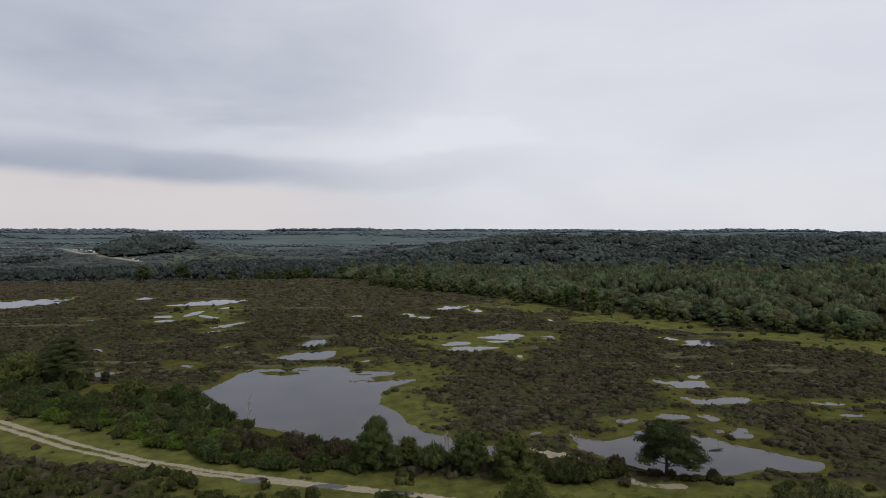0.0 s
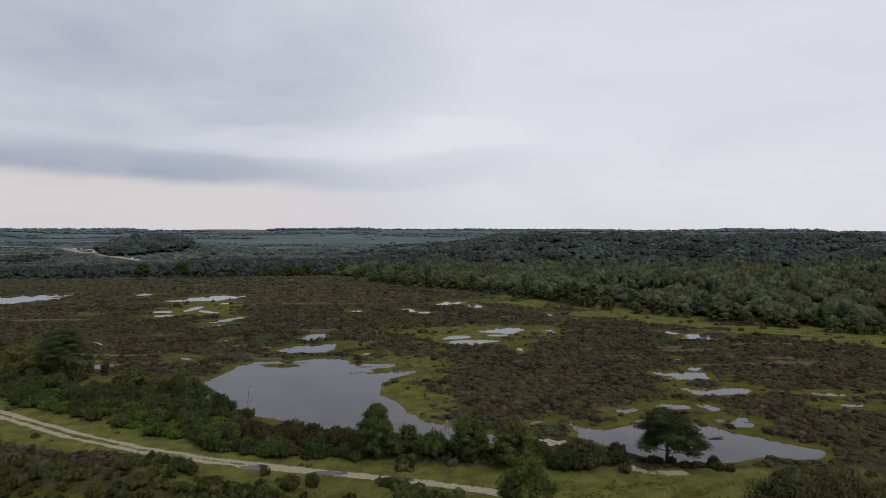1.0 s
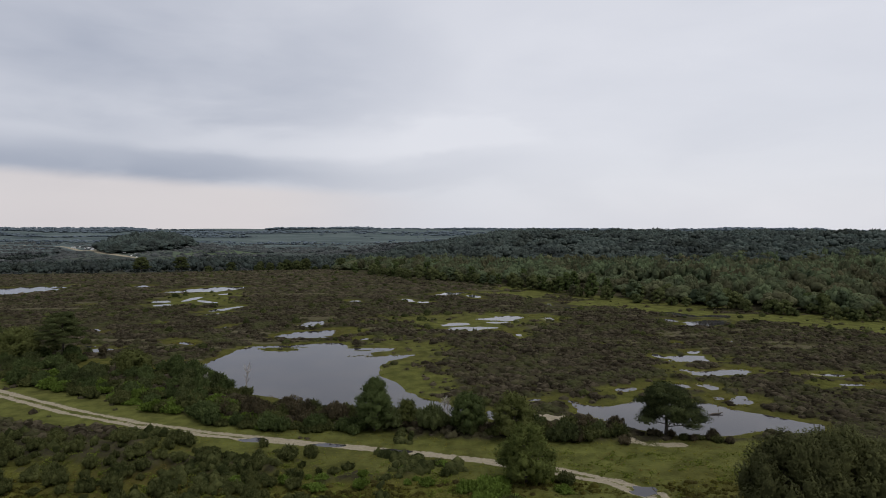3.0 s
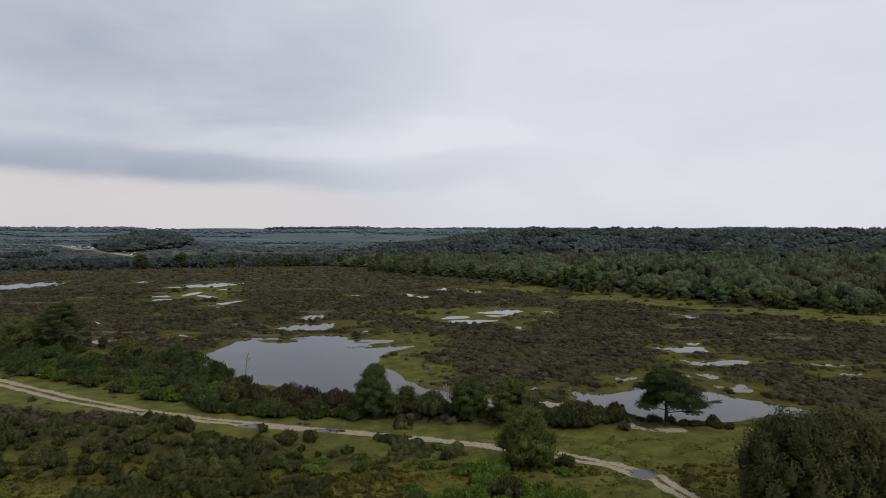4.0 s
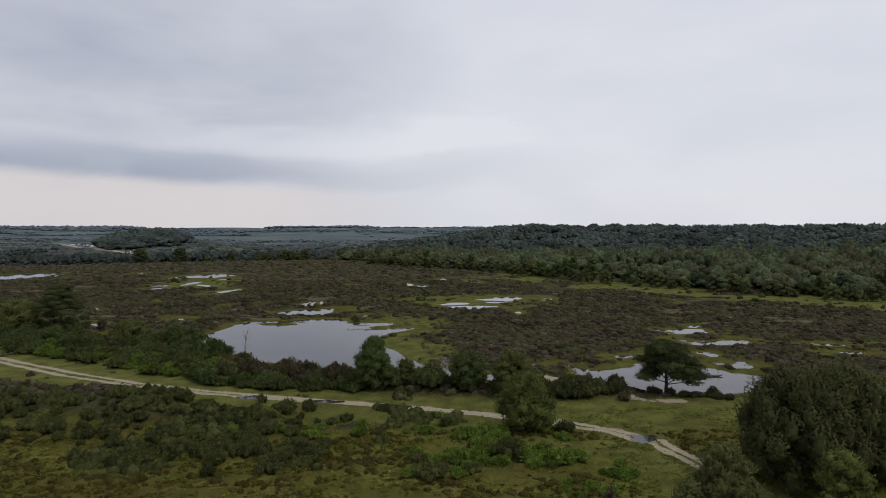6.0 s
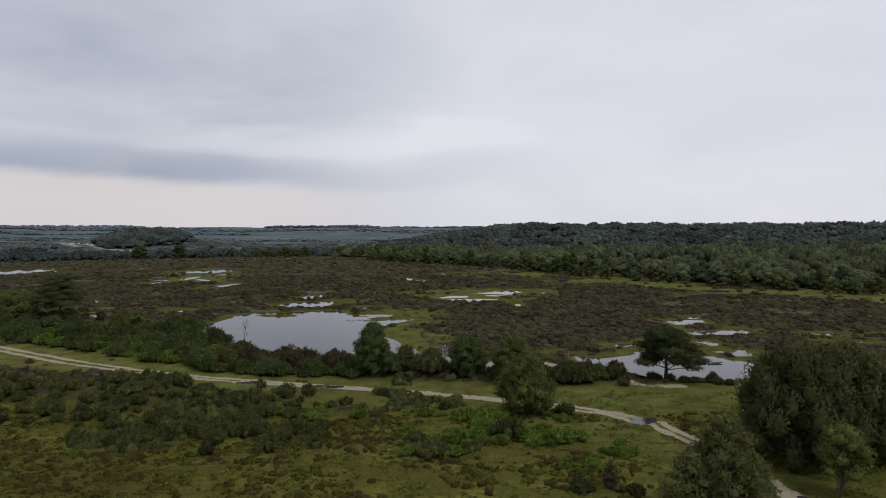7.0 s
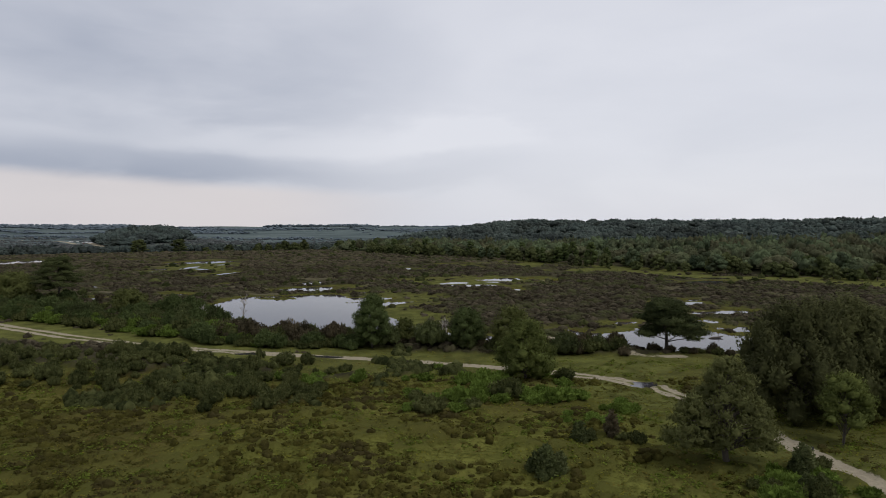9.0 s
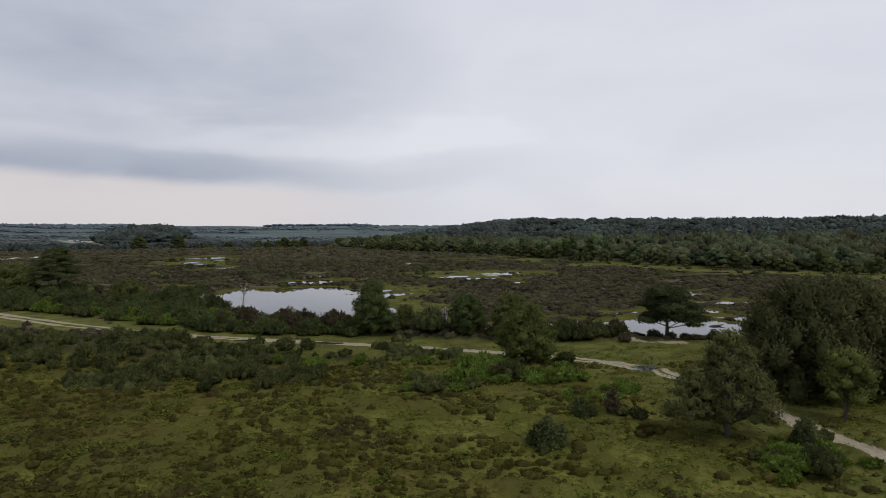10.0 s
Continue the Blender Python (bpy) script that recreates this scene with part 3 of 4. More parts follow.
def ico(level):
    bm = bmesh.new()
    bmesh.ops.create_icosphere(bm, subdivisions=level, radius=1.0)
    v = np.array([p.co[:] for p in bm.verts])
    f = np.array([[q.index for q in p.verts] for p in bm.faces])
    bm.free()
    return v, f


ICO = {1: ico(1), 2: ico(2)}


def with_cores(leaves, blobs, size):
    """Leaf sprays with a rounded inner mass in each clump."""
    pieces = [(leaves[0], tri(leaves[1]))]
    hv, hf = ICO[2 if len(blobs) < 16 else 1]
    g = rng(len(blobs))
    for x, y, z, rx, ry, rz in blobs:
        uneven = 0.82 + 0.34 * g.random((len(hv), 1))
        pieces.append((hv * uneven * np.array([rx, ry, rz]) * size + np.array([x, y, z]), hf))
    return joined(pieces)


def crown_blobs(g, count, radius, low, high, squash=0.7, spread=0.75, peak=0.0, lump=1.0):
    """Clumps of a crown between heights low and high; peak narrows it upwards."""
    out = []
    for i in range(count):
        t = (i + g.random()) / count
        z = low + (high - low) * (0.12 + 0.8 * t)
        wide = radius * (math.sin(math.pi * min(0.97, 0.22 + 0.74 * t)) ** 0.7) * (1 - peak * t)
        a, q = 2.4 * i + g.random() * 1.1, spread * math.sqrt(0.25 + 0.75 * g.random())
        s = lump * radius * (0.30 + 0.18 * g.random()) * (1 - 0.35 * peak * t)
        out.append((wide * q * math.cos(a), wide * q * math.sin(a), z, s, s * (0.85 + 0.3 * g.random()), s * squash))
    return out


def tree_limbs(g, height, thick, blobs, lean=0.0, stems=1):
    pieces = []
    for s in range(stems):
        a0 = 2.1 * s
        off = 0.0 if stems == 1 else thick * 2.2
        foot = Vector((off * math.cos(a0), off * math.sin(a0), -0.25))
        top = Vector((lean * height + off * 3 * math.cos(a0), off * 3 * math.sin(a0), height * 0.82))
        mid = foot.lerp(top, 0.45) + Vector((g.normal() * 0.2, g.normal() * 0.2, 0))
        pieces.append(limb([foot, foot.lerp(mid, 0.15), mid, top], [thick * 1.5, thick, thick * 0.75, thick * 0.2], 8))
        for b in blobs[s::stems]:
            end = Vector(b[:3])
            t = max(0.15, min(0.8, end.z / height - 0.18))
            start = foot.lerp(mid, t / 0.45) if t < 0.45 else mid.lerp(top, (t - 0.45) / 0.55)
            bend = start.lerp(end, 0.5) + Vector((0, 0, 0.12 * (end - start).length))
            pieces.append(limb([start, bend, end], [thick * 0.42, thick * 0.26, thick * 0.08], 5))
    return joined(pieces)


def part(name, data, mat, parent, label="", shade=False):
    ob = new(name, mesh_of(name, data[0], data[1], [mat], shade))
    ob.parent = parent
    if label:
        tagged(ob, label)
    return ob


def tree(name, seed, height, radius, low, mat, label, clumps=16, density=16, size=0.42, thick=0.22, squash=0.75, peak=0.0, stems=1, spread=0.8, lean=0.0, category="tree", twigs=True, lump=1.0, core=0.74, more=()):
    g = rng(seed)
    blobs = crown_blobs(g, clumps, radius, low, height, squash, spread, peak, lump)
    for dx, dy, high, wide, from_z, count in more:
        blobs += [(b[0] + dx, b[1] + dy, *b[2:]) for b in crown_blobs(g, count, wide, from_z, high, squash, spread, peak, lump * radius / wide)]
    root = tagged(new(name), label, category)
    part("trunk", tree_limbs(g, height, thick, blobs, lean, stems), M_BARK, root, shade=True)
    part("crown", with_cores(blob_leaves(g, blobs, density, size, inner=core, twigs=twigs), blobs, core), mat, root, shade=True)
    return root


def stand(ob, x, y, turn=0.0, scale=1.0, sink=0.05):
    ob.matrix_basis = Matrix.LocRotScale((x, y, ground_z(x, y) - sink), Euler((0, 0, turn)), (scale,) * 3)
    return ob


# the trees that stand by themselves
stand(tree("oak_tree", 1, 9.9, 4.3, 0.6, M_OAK, "broad olive-green leafy tree with a low spreading crown", 74, 190, 0.11, 0.28, peak=0.55, spread=1.05, lump=0.6, core=0.5, more=((-3.3, -0.4, 6.3, 2.7, 0.8, 26), (2.6, 0.6, 6.0, 2.6, 0.5, 20))), 26.4, 59.5)
stand(tree("willow_tree", 2, 12.6, 7.0, 0.3, M_WILLOW, "tall dark green bushy tree beside the sandy track", 110, 76, 0.17, 0.24, squash=1.8, stems=3, spread=1.0, lump=0.5, core=0.66), 42.6, 77, 0.3)
stand(tree("willow_tree", 3, 13.2, 7.2, 0.3, M_WILLOW, "tall dark green bushy tree with bare twigs among its leaves", 110, 76, 0.17, 0.24, squash=1.8, stems=3, spread=1.0, lump=0.5, core=0.66), 49.5, 79, 1.7)
stand(tree("willow_tree", 4, 12.2, 6.4, 0.3, M_WILLOW, "dark green bushy tree at the end of a thicket", 70, 40, 0.22, 0.24, squash=1.6, stems=3, spread=0.95, lump=0.6), 57.5, 79, 2.9)
stand(tree("young_tree", 5, 7.4, 2.9, 1.7, M_YOUNG, "small young tree with a thin visible trunk beside the track", 30, 130, 0.12, 0.13, lump=0.85), 41.2, 66)
stand(tree("round_tree", 6, 9.2, 5.2, 0.0, M_YOUNG, "rounded dense green tree beside the sandy track", 58, 110, 0.15, 0.22, peak=0.2, lump=0.66, core=0.62), 12.9, 98)
stand(tree("dense_tree", 7, 10.6, 4.6, 0.1, M_TREE, "dense dark green tree with a pointed round top by the pond", 64, 110, 0.16, 0.22, peak=0.45, spread=0.9, lump=0.66), -12.9, 123.5)
stand(tree("shrubby_tree", 8, 7.2, 4.0, 0.4, M_TREE, "low rounded grey-green tree near the water", 34, 70, 0.18, 0.16, lump=0.8), 4.8, 121)
stand(tree("sallow_tree", 9, 8.0, 4.3, 0.4, M_SALLOW, "pale olive sallow with a loose crown near the water", 34, 60, 0.18, 0.16, lump=0.8), 13.2, 119)
stand(tree("sallow_tree", 10, 4.6, 2.4, 0.0, M_SALLOW, "thin pale sallow bush leaning over the pond's edge", 20, 50, 0.22, 0.1), -6.8, 126)


def pine(seed, height, radius, label, bare=0.32):
    g = rng(seed)
    blobs = []
    for i in range(38):
        t = (i + g.random()) / 38
        z = height * (bare + (0.93 - bare) * t)
        a = 2.4 * i + 1.2 * g.random()
        q = radius * (0.86 - 0.62 * t * t) * (0.25 + 0.75 * math.sqrt(g.random()))
        s = radius * (0.17 + 0.12 * g.random())
        blobs.append((q * math.cos(a), q * math.sin(a), z, s * 1.25, s * 1.25, s * (0.36 + 0.2 * g.random())))
    root = tagged(new("pine_tree"), label, "tree")
    wood = [limb([(0, 0, -0.25), (0.05, 0.05, height * 0.2), (-0.1, 0.1, height * 0.55), (0.1, 0, height * 0.9)], [0.42, 0.3, 0.2, 0.05], 8)]
    for b in blobs[::2]:
        end = Vector(b[:3])
        start = Vector((0, 0, max(height * 0.18, end.z - 0.22 * math.hypot(end.x, end.y) - 0.3)))
        wood.append(limb([start, start.lerp(end, 0.5) + Vector((0, 0, 0.15)), end], [0.11, 0.08, 0.03], 5))
    part("trunk", joined(wood), M_BARK, root, shade=True)
    part("crown", with_cores(blob_leaves(g, blobs, 60, 0.22, floor=1.5), blobs, 0.62), M_PINE, root, shade=True)
    return root


stand(pine(11, 9.8, 7.2, "dark Scots pine with flat layered boughs beside a pond", 0.28), 42.2, 121)
stand(pine(12, 13.5, 7.2, "dark spreading pine at the edge of the heather", 0.3), -110.5, 189, 1.0)
stand(pine(13, 13.0, 6.6, "dark pine standing above bushes on the heath", 0.25), -136, 192, 2.0)
stand(tree("sallow_tree", 14, 7.5, 6.5, 0.4, M_SALLOW, "pale olive round sallow bush among dark pines", 36, 30, 0.3, 0.16, lump=0.85), -122, 186)
stand(tree("sallow_tree", 15, 5.5, 5.0, 0.3, M_SALLOW, "pale olive sallow thicket at the edge of the heather", 30, 30, 0.3, 0.12, lump=0.85), -81, 170)


def dead_tree():
    g = rng(16)
    pieces = [limb([(0, 0, -0.2), (0.2, 0, 2.4), (0.5, 0.1, 4.8), (1.0, 0.1, 7.4)], [0.2, 0.15, 0.10, 0.03], 6)]
    for i in range(12):
        t = 0.25 + 0.6 * g.random()
        a = 2.4 * i + g.random()
        p = Vector((0.1 + 0.8 * max(0, t - 0.3), 0.05, 7.4 * t))
        q = p + Vector((math.cos(a), math.sin(a), 1.0 + 0.3 * g.random())) * (2.3 - 1.8 * t) * (0.5 + 0.6 * g.random())
        mid = p.lerp(q, 0.5) + Vector((0, 0, 0.12))
        pieces.append(limb([p, mid, q], [0.075, 0.05, 0.02], 4))
        for k in (-1, 1):
            tip = q.lerp(mid, 0.3) + Vector((0.5 * math.cos(a + k), 0.5 * math.sin(a + k), 0.45))
            pieces.append(limb([mid, mid.lerp(tip, 0.6), tip], [0.04, 0.028, 0.012], 4))
    root = tagged(new("dead_tree"), "pale leafless dead wood standing at the pond's edge", "tree")
    part("trunk", joined(pieces), M_DEAD, root, shade=True)
    return root


stand(dead_tree(), -46.2, 152)
# leafless grey twig bushes, made from the dead tree's shape scaled down
for bx, by, bt in ((0.3, 132.5, 0.4), (1.3, 132.0, 2.2), (-55.0, 150.5, 1.1)):
    stand(dead_tree(), bx, by, bt, 0.62)


# ---- bushes ----
def bush_mesh(name, seed, blobs, density, size, mat, upright=0.0):
    """A rounded bush: clumps with a dark woody core and sprays of foliage."""
    g = rng(seed)
    flat = blob_leaves(g, blobs, density * 0.42, size * 1.1, -upright, 0.02, 0.7)
    cs, ws, ls = [], [], []
    for bx, by, bz, rx, ry, rz in blobs:
        n = max(12, int(density * 0.9 * (rx * ry + rx * rz + ry * rz)))
        u = unit(g, n)
        u[:, 2] = np.where(u[:, 2] < -0.3, -u[:, 2], u[:, 2])
        cs.append(np.array([bx, by, bz]) + u * (0.72 + 0.2 * g.random((n, 1))) * np.array([rx, ry, rz]))
        ws.append(u + 0.45 * unit(g, n) + np.array([0, 0, 0.35]))
        ls.append(size * (0.9 + 1.3 * g.random((n, 1))))
    c, way, long = np.concatenate(cs), np.concatenate(ws), np.concatenate(ls)
    c[:, 2] = np.maximum(c[:, 2], 0.03)
    way /= np.linalg.norm(way, axis=1)[:, None]
    side = np.cross(way, unit(g, len(c)))
    side *= (0.5 if upright > 0 else 0.27) * size / (np.linalg.norm(side, axis=1)[:, None] + 1e-9)
    v = np.stack([c - side, c + side, c + side * 0.7 + way * long, c - side * 0.7 + way * long], 1).reshape(-1, 3)
    both = joined([flat, (v, np.arange(len(v)).reshape(-1, 4))])
    vs, fs = with_cores(both, blobs, 0.7)
    return mesh_of(name, vs, fs, [mat], True)


def bush_blobs(g, wide, high, count):
    out = []
    for i in range(count):
        a, q = 2.4 * i + g.random(), wide * 0.72 * math.sqrt((i + 0.1) / count)
        s = wide * (0.26 + 0.16 * g.random())
        top = high * (1.0 - 0.45 * (q / wide) ** 1.0) * (0.75 + 0.35 * g.random())
        h = max(0.25, top * 0.52)
        out.append((q * math.cos(a), q * math.sin(a), top - h, s, s, h))
    return out


def bush_kind(name, seed, wide, high, count, density, size, mat, label, upright=0.0, variants=4):
    made = []
    for i in range(variants):
        g = rng(seed + i)
        me = bush_mesh(name, seed + 50 + i, bush_blobs(g, wide * (0.85 + 0.3 * g.random()), high * (0.85 + 0.3 * g.random()), count + i % 3), density, size, mat, upright)
        made.append(me)
    return (name, made, label)


GORSE = bush_kind("gorse_bush", 100, 1.6, 2.15, 8, 44, 0.17, M_GORSE, "dark green rounded gorse bush on rough grass", variants=6)
TALL_GORSE = bush_kind("gorse_bush", 120, 2.0, 2.4, 10, 22, 0.25, M_GORSE, "tall dark olive gorse bush beside the track")
BROWN = bush_kind("gorse_bush", 140, 1.8, 2.2, 10, 24, 0.24, M_BROWN, "brownish gorse bush with dry tips near the pond")
SCRUB = bush_kind("hawthorn_bush", 160, 2.3, 3.5, 13, 24, 0.27, M_TREE, "leafy green hawthorn bush in a thicket")
DARKSCRUB = bush_kind("hawthorn_bush", 180, 2.3, 3.3, 13, 24, 0.27, M_DARK, "dark leafy bush in a thicket")
BRAMBLE = bush_kind("bramble_bush", 240, 2.6, 2.0, 12, 30, 0.24, M_FERN, "fresh green bramble and bracken mass beside the track", 0.2)
FERN = bush_kind("bracken_clump", 200, 1.35, 1.25, 11, 44, 0.2, M_FERN, "bright green bracken clump on rough grass", 0.3)


def upright_blobs(g, wide, high, count):
    """Clumps stacked into an egg that narrows to a ragged top."""
    out = []
    for i in range(count):
        t = (i + 0.5) / count
        a, q = 2.4 * i + g.random(), wide * (0.62 - 0.5 * t * t) * (0.6 + 0.4 * g.random())
        s = wide * (0.46 - 0.24 * t) * (0.85 + 0.3 * g.random())
        z = high * (0.10 + 0.76 * t)
        out.append((q * math.cos(a), q * math.sin(a), z, s, s, s * (1.3 + 0.4 * g.random())))
    return out


HOLLY = ("juniper_bush", [bush_mesh("juniper_bush", 270 + i, upright_blobs(rng(220 + i), w, h, 13), 95, 0.13, m, 0.5) for i, (w, h, m) in enumerate(((1.2, 2.3, M_DARK), (0.95, 2.9, M_BROWN), (1.1, 2.5, M_OLIVE)))], "upright dark evergreen bush standing alone on grass")

counter = [0]


def plant(kind, x, y, scale=1.0, tall=1.0, group=""):
    name, made, label = kind
    counter[0] += 1
    me = made[counter[0] % len(made)]
    ob = tagged(new(name, me), label, name.split("_")[-1] if "bush" in name else "bracken", group)
    ob.matrix_basis = Matrix.LocRotScale((x, y, ground_z(x, y) - 0.06), Euler((0, 0, counter[0] * 1.7)), (scale, scale, scale * tall))
    return ob


def thicket(seed, count, mix, x0, x1, front, depth, lo, hi, gap=1.0, clear=1.2, group="", patch=None):
    """Bushes strewn over a strip of the plan: front is a line through two ends, depth its reach behind."""
    g = rng(seed)
    placed, tries = [], 0
    while len(placed) < count and tries < count * 40:
        tries += 1
        u = g.random()
        x = x0 + (x1 - x0) * u
        y = front[0] + (front[1] - front[0]) * u + depth * g.random()
        if any((x - a) ** 2 + (y - b) ** 2 < gap * gap for a, b in placed):
            continue
        d, w = line_reach(arr(x), arr(y), TRACK)
        if d[0] < w[0] + clear or pond_field(arr(x), arr(y))[0] > -0.6:
            continue
        if patch and fbm(arr(x), arr(y), patch[0], 2, patch[1])[0] < patch[2]:
            continue
        placed.append((x, y))
        kind = mix[int(g.random() * len(mix))]
        plant(kind, x, y, lo + (hi - lo) * g.random() ** 1.4, 0.85 + 0.35 * g.random(), group)
    return placed


# gorse on the rough grass before the track
thicket(301, 100, [GORSE], -82, -22, (94, 86), 28, 0.45, 1.3, 2.9, 1.5, "gorse on the rough grass", (11, 5, 0.45))
thicket(302, 30, [GORSE, GORSE, FERN], -34, 2, (88, 98), 11, 0.5, 1.1, 1.7, 2.0, "gorse on the rough grass", (9, 6, 0.52))
thicket(303, 40, [GORSE], -44, -16, (79, 79), 12, 0.6, 1.05, 1.5, 2.0, "gorse on the rough grass", (8, 9, 0.48))
thicket(304, 42, [FERN, FERN, FERN, GORSE], -4, 19, (76, 82), 20, 0.7, 1.6, 2.1, 1.5, "bracken on the rough grass", (7, 11, 0.46))
thicket(305, 14, [FERN], 14, 24, (67, 74), 9, 0.5, 0.95, 1.2, 1.5, "bracken on the rough grass")
thicket(306, 22, [FERN, FERN, GORSE], 26, 38, (49, 52), 7, 0.5, 1.0, 1.0, 1.2, "bracken on the rough grass")
# thicket between the track and the big pond
thicket(311, 44, [FERN, FERN, TALL_GORSE], -112, -34, (162, 124), 6, 0.9, 1.5, 1.7, 2.5, "thicket by the track")
thicket(319, 46, [BRAMBLE, BRAMBLE, SCRUB], -108, -44, (161, 128), 9, 0.7, 1.25, 2.2, 2.5, "thicket by the track")
thicket(312, 84, [SCRUB, DARKSCRUB, TALL_GORSE, SCRUB], -122, -40, (172, 133), 24, 0.7, 1.25, 2.0, 3.0, "thicket by the track")
thicket(313, 46, [BROWN, BROWN, TALL_GORSE], -46, -14, (130, 126), 8, 0.85, 1.4, 1.4, 2.5, "thicket by the pond")
thicket(314, 16, [TALL_GORSE, SCRUB], -50, -16, (125, 121), 3, 0.7, 1.1, 2.2, 2.5, "thicket by the track")
thicket(315, 46, [BROWN, TALL_GORSE, DARKSCRUB, BROWN], -12, 34, (123, 115), 7, 0.75, 1.25, 1.5, 2.5, "thicket by the pond")
thicket(316, 10, [TALL_GORSE, BROWN], 38, 52, (119, 116), 4, 0.4, 0.85, 1.5, 2.0, "bushes round the pine")
thicket(317, 15, [TALL_GORSE, DARKSCRUB, TALL_GORSE], 51, 76, (109, 106), 8, 0.4, 0.75, 1.6, 2.0, "scrub by the far bank")
thicket(318, 22, [DARKSCRUB, TALL_GORSE, BROWN], -142, -98, (176, 172), 24, 0.6, 1.0, 2.4, 2.0, "scrub round the pines")
# tall scrub before the western end of the pond
for bx, by, bs in ((-50.5, 151.5, 1.0), (-54, 154, 1.35), (-58, 157, 1.3), (-62.5, 161.5, 1.4), (-56, 150.5, 1.2), (-66.5, 166, 1.3), (-61, 156, 1.15), (-70, 170, 1.2)):
    plant((SCRUB, DARKSCRUB)[int(bx) % 2], bx, by, bs, 1.1, "thicket by the pond")
# single evergreens on the grass
for bx, by, bs, bk in ((9.3, 57.2, 1.25, 0), (10.6, 57.6, 0.8, 2), (8.5, 57.6, 0.8, 0), (14.2, 66.0, 1.0, 0), (17.6, 66.4, 1.05, 1), (15.4, 66.2, 0.6, 2), (32.2, 57.0, 1.2, 2), (31.2, 56.4, 0.85, 0), (30.2, 53.0, 0.8, 0), (31.6, 53.4, 0.75, 2)):
    plant((HOLLY[0], HOLLY[1][bk:bk + 1], HOLLY[2]), bx, by, bs, 0.95, "single evergreens")
for bx, by, bs in ((19.6, 64.6, 0.8), (18.6, 65.2, 0.6)):
    plant(GORSE, bx, by, bs, 0.8, "gorse on the rough grass")

# ---- low growth, too much to count ----
def tufts(name, label, category, mat, seed, x, y, wide, high, sprays, size, flat=0.2):
    """Low hummocks of sprays in one mesh."""
    g = rng(seed)
    n = len(x)
    z = surface(x, y)[0]
    u = unit(g, n * sprays).reshape(n, sprays, 3)
    u[..., 2] = np.abs(u[..., 2])
    s = 0.5 + 1.1 * g.random((n, 1, 1)) ** 1.6
    c = np.stack([x, y, z - 0.05], 1)[:, None, :] + u * s * np.array([wide, wide, high]) * (0.75 + 0.35 * g.random((n, sprays, 1)))
    nrm = u.reshape(-1, 3) + 0.6 * unit(g, n * sprays) + np.array([0, 0, flat])
    nrm /= np.linalg.norm(nrm, axis=1)[:, None]
    v, f = leaf_quads(c.reshape(-1, 3), nrm, size * (0.6 + 0.8 * g.random(n * sprays)), g)
    return tagged(new(name, mesh_of(name, v, f, [mat])), label, category, kind="stuff")


def domes(name, label, category, mat, seed, x, y, wide, high, sprays, size, tone=0.0):
    """Low rounded cushions in one mesh, each an uneven dome with a few sprays standing out of it."""
    g = rng(seed)
    n = len(x)
    z = surface(x, y)[0]
    hv, hf = ICO[1]
    hf = hf[hv[hf][:, :, 2].max(axis=1) > 0.0]
    s = 0.5 + 1.0 * g.random((n, 1, 1)) ** 1.5
    flat = 0.7 + 0.6 * g.random((n, 1, 1))
    spread = np.concatenate([s * wide * (0.8 + 0.6 * g.random((n, 1, 1))), s * wide, s * high * flat], 2)
    pos = np.stack([x, y, z - 0.04], 1)[:, None, :]
    v = (hv[None] * (0.75 + 0.5 * g.random((n, len(hv), 1))) * spread + pos).reshape(-1, 3)
    f = (hf[None] + (np.arange(n) * len(hv))[:, None, None]).reshape(-1, 3)
    u = unit(g, n * sprays).reshape(n, sprays, 3)
    u[..., 2] = np.abs(u[..., 2]) + 0.15
    c = (u * spread * (0.9 + 0.2 * g.random((n, sprays, 1))) + pos).reshape(-1, 3)
    nrm = u.reshape(-1, 3) + 0.5 * unit(g, n * sprays)
    nrm /= np.linalg.norm(nrm, axis=1)[:, None]
    lv, lf = leaf_quads(c, nrm, size * (0.6 + 0.8 * g.random(n * sprays)), g)
    vs, fs = joined([(v, f), (lv, tri(lf))])
    me = mesh_of(name, vs, fs, [mat], True)
    own = tone + 0.14 * g.normal(size=n)
    me.attributes.new("tone", "FLOAT", "POINT").data.foreach_set("value", np.concatenate([np.repeat(own, len(hv)), np.repeat(own, sprays * 4)]).astype(np.float32))
    return tagged(new(name, me), label, category, kind="stuff")


def strew(seed, count, x0, x1, y0, y1, keep):
    g = rng(seed)
    x, y = x0 + (x1 - x0) * g.random(count), y0 + (y1 - y0) * g.random(count)
    k = np.abs(x) < 0.73 * y + 12
    x, y = x[k], y[k]
    _, sand, grass, f, _, _ = surface(x, y)
    k = keep(x, y, sand, grass, f, g.random(len(x)))
    return x[k], y[k]


x, y = strew(401, 56000, -250, 250, 118, 345, lambda x, y, s, gr, f, q: (f < -0.9 - 4.5 * smooth(170, 330, y)) & (s < 0.2) & (open_streaks(x, y) < 0.4) & (q > gr * (0.97 - 0.27 * smooth(0.3, 0.8, surface(x, y)[4]))) & (wood_reach(x, y) < -4))
domes("heather", "dark brown and olive heather cushions covering the heath", "heather", M_HEATH, 402, x, y, 0.85, 0.55, 3, 0.34)
x, y = strew(403, 24000, -480, 300, 335, 640, lambda x, y, s, gr, f, q: (f < -5.5) & (open_streaks(x, y) < 0.4) & (q > gr * (0.97 - 0.2 * smooth(0.3, 0.8, surface(x, y)[4]))) & (wood_reach(x, y) < -4))
domes("heather_far", "dark brown heather on the far side of the plateau", "heather", M_HEATH, 404, x, y, 1.7, 0.7, 2, 0.8)
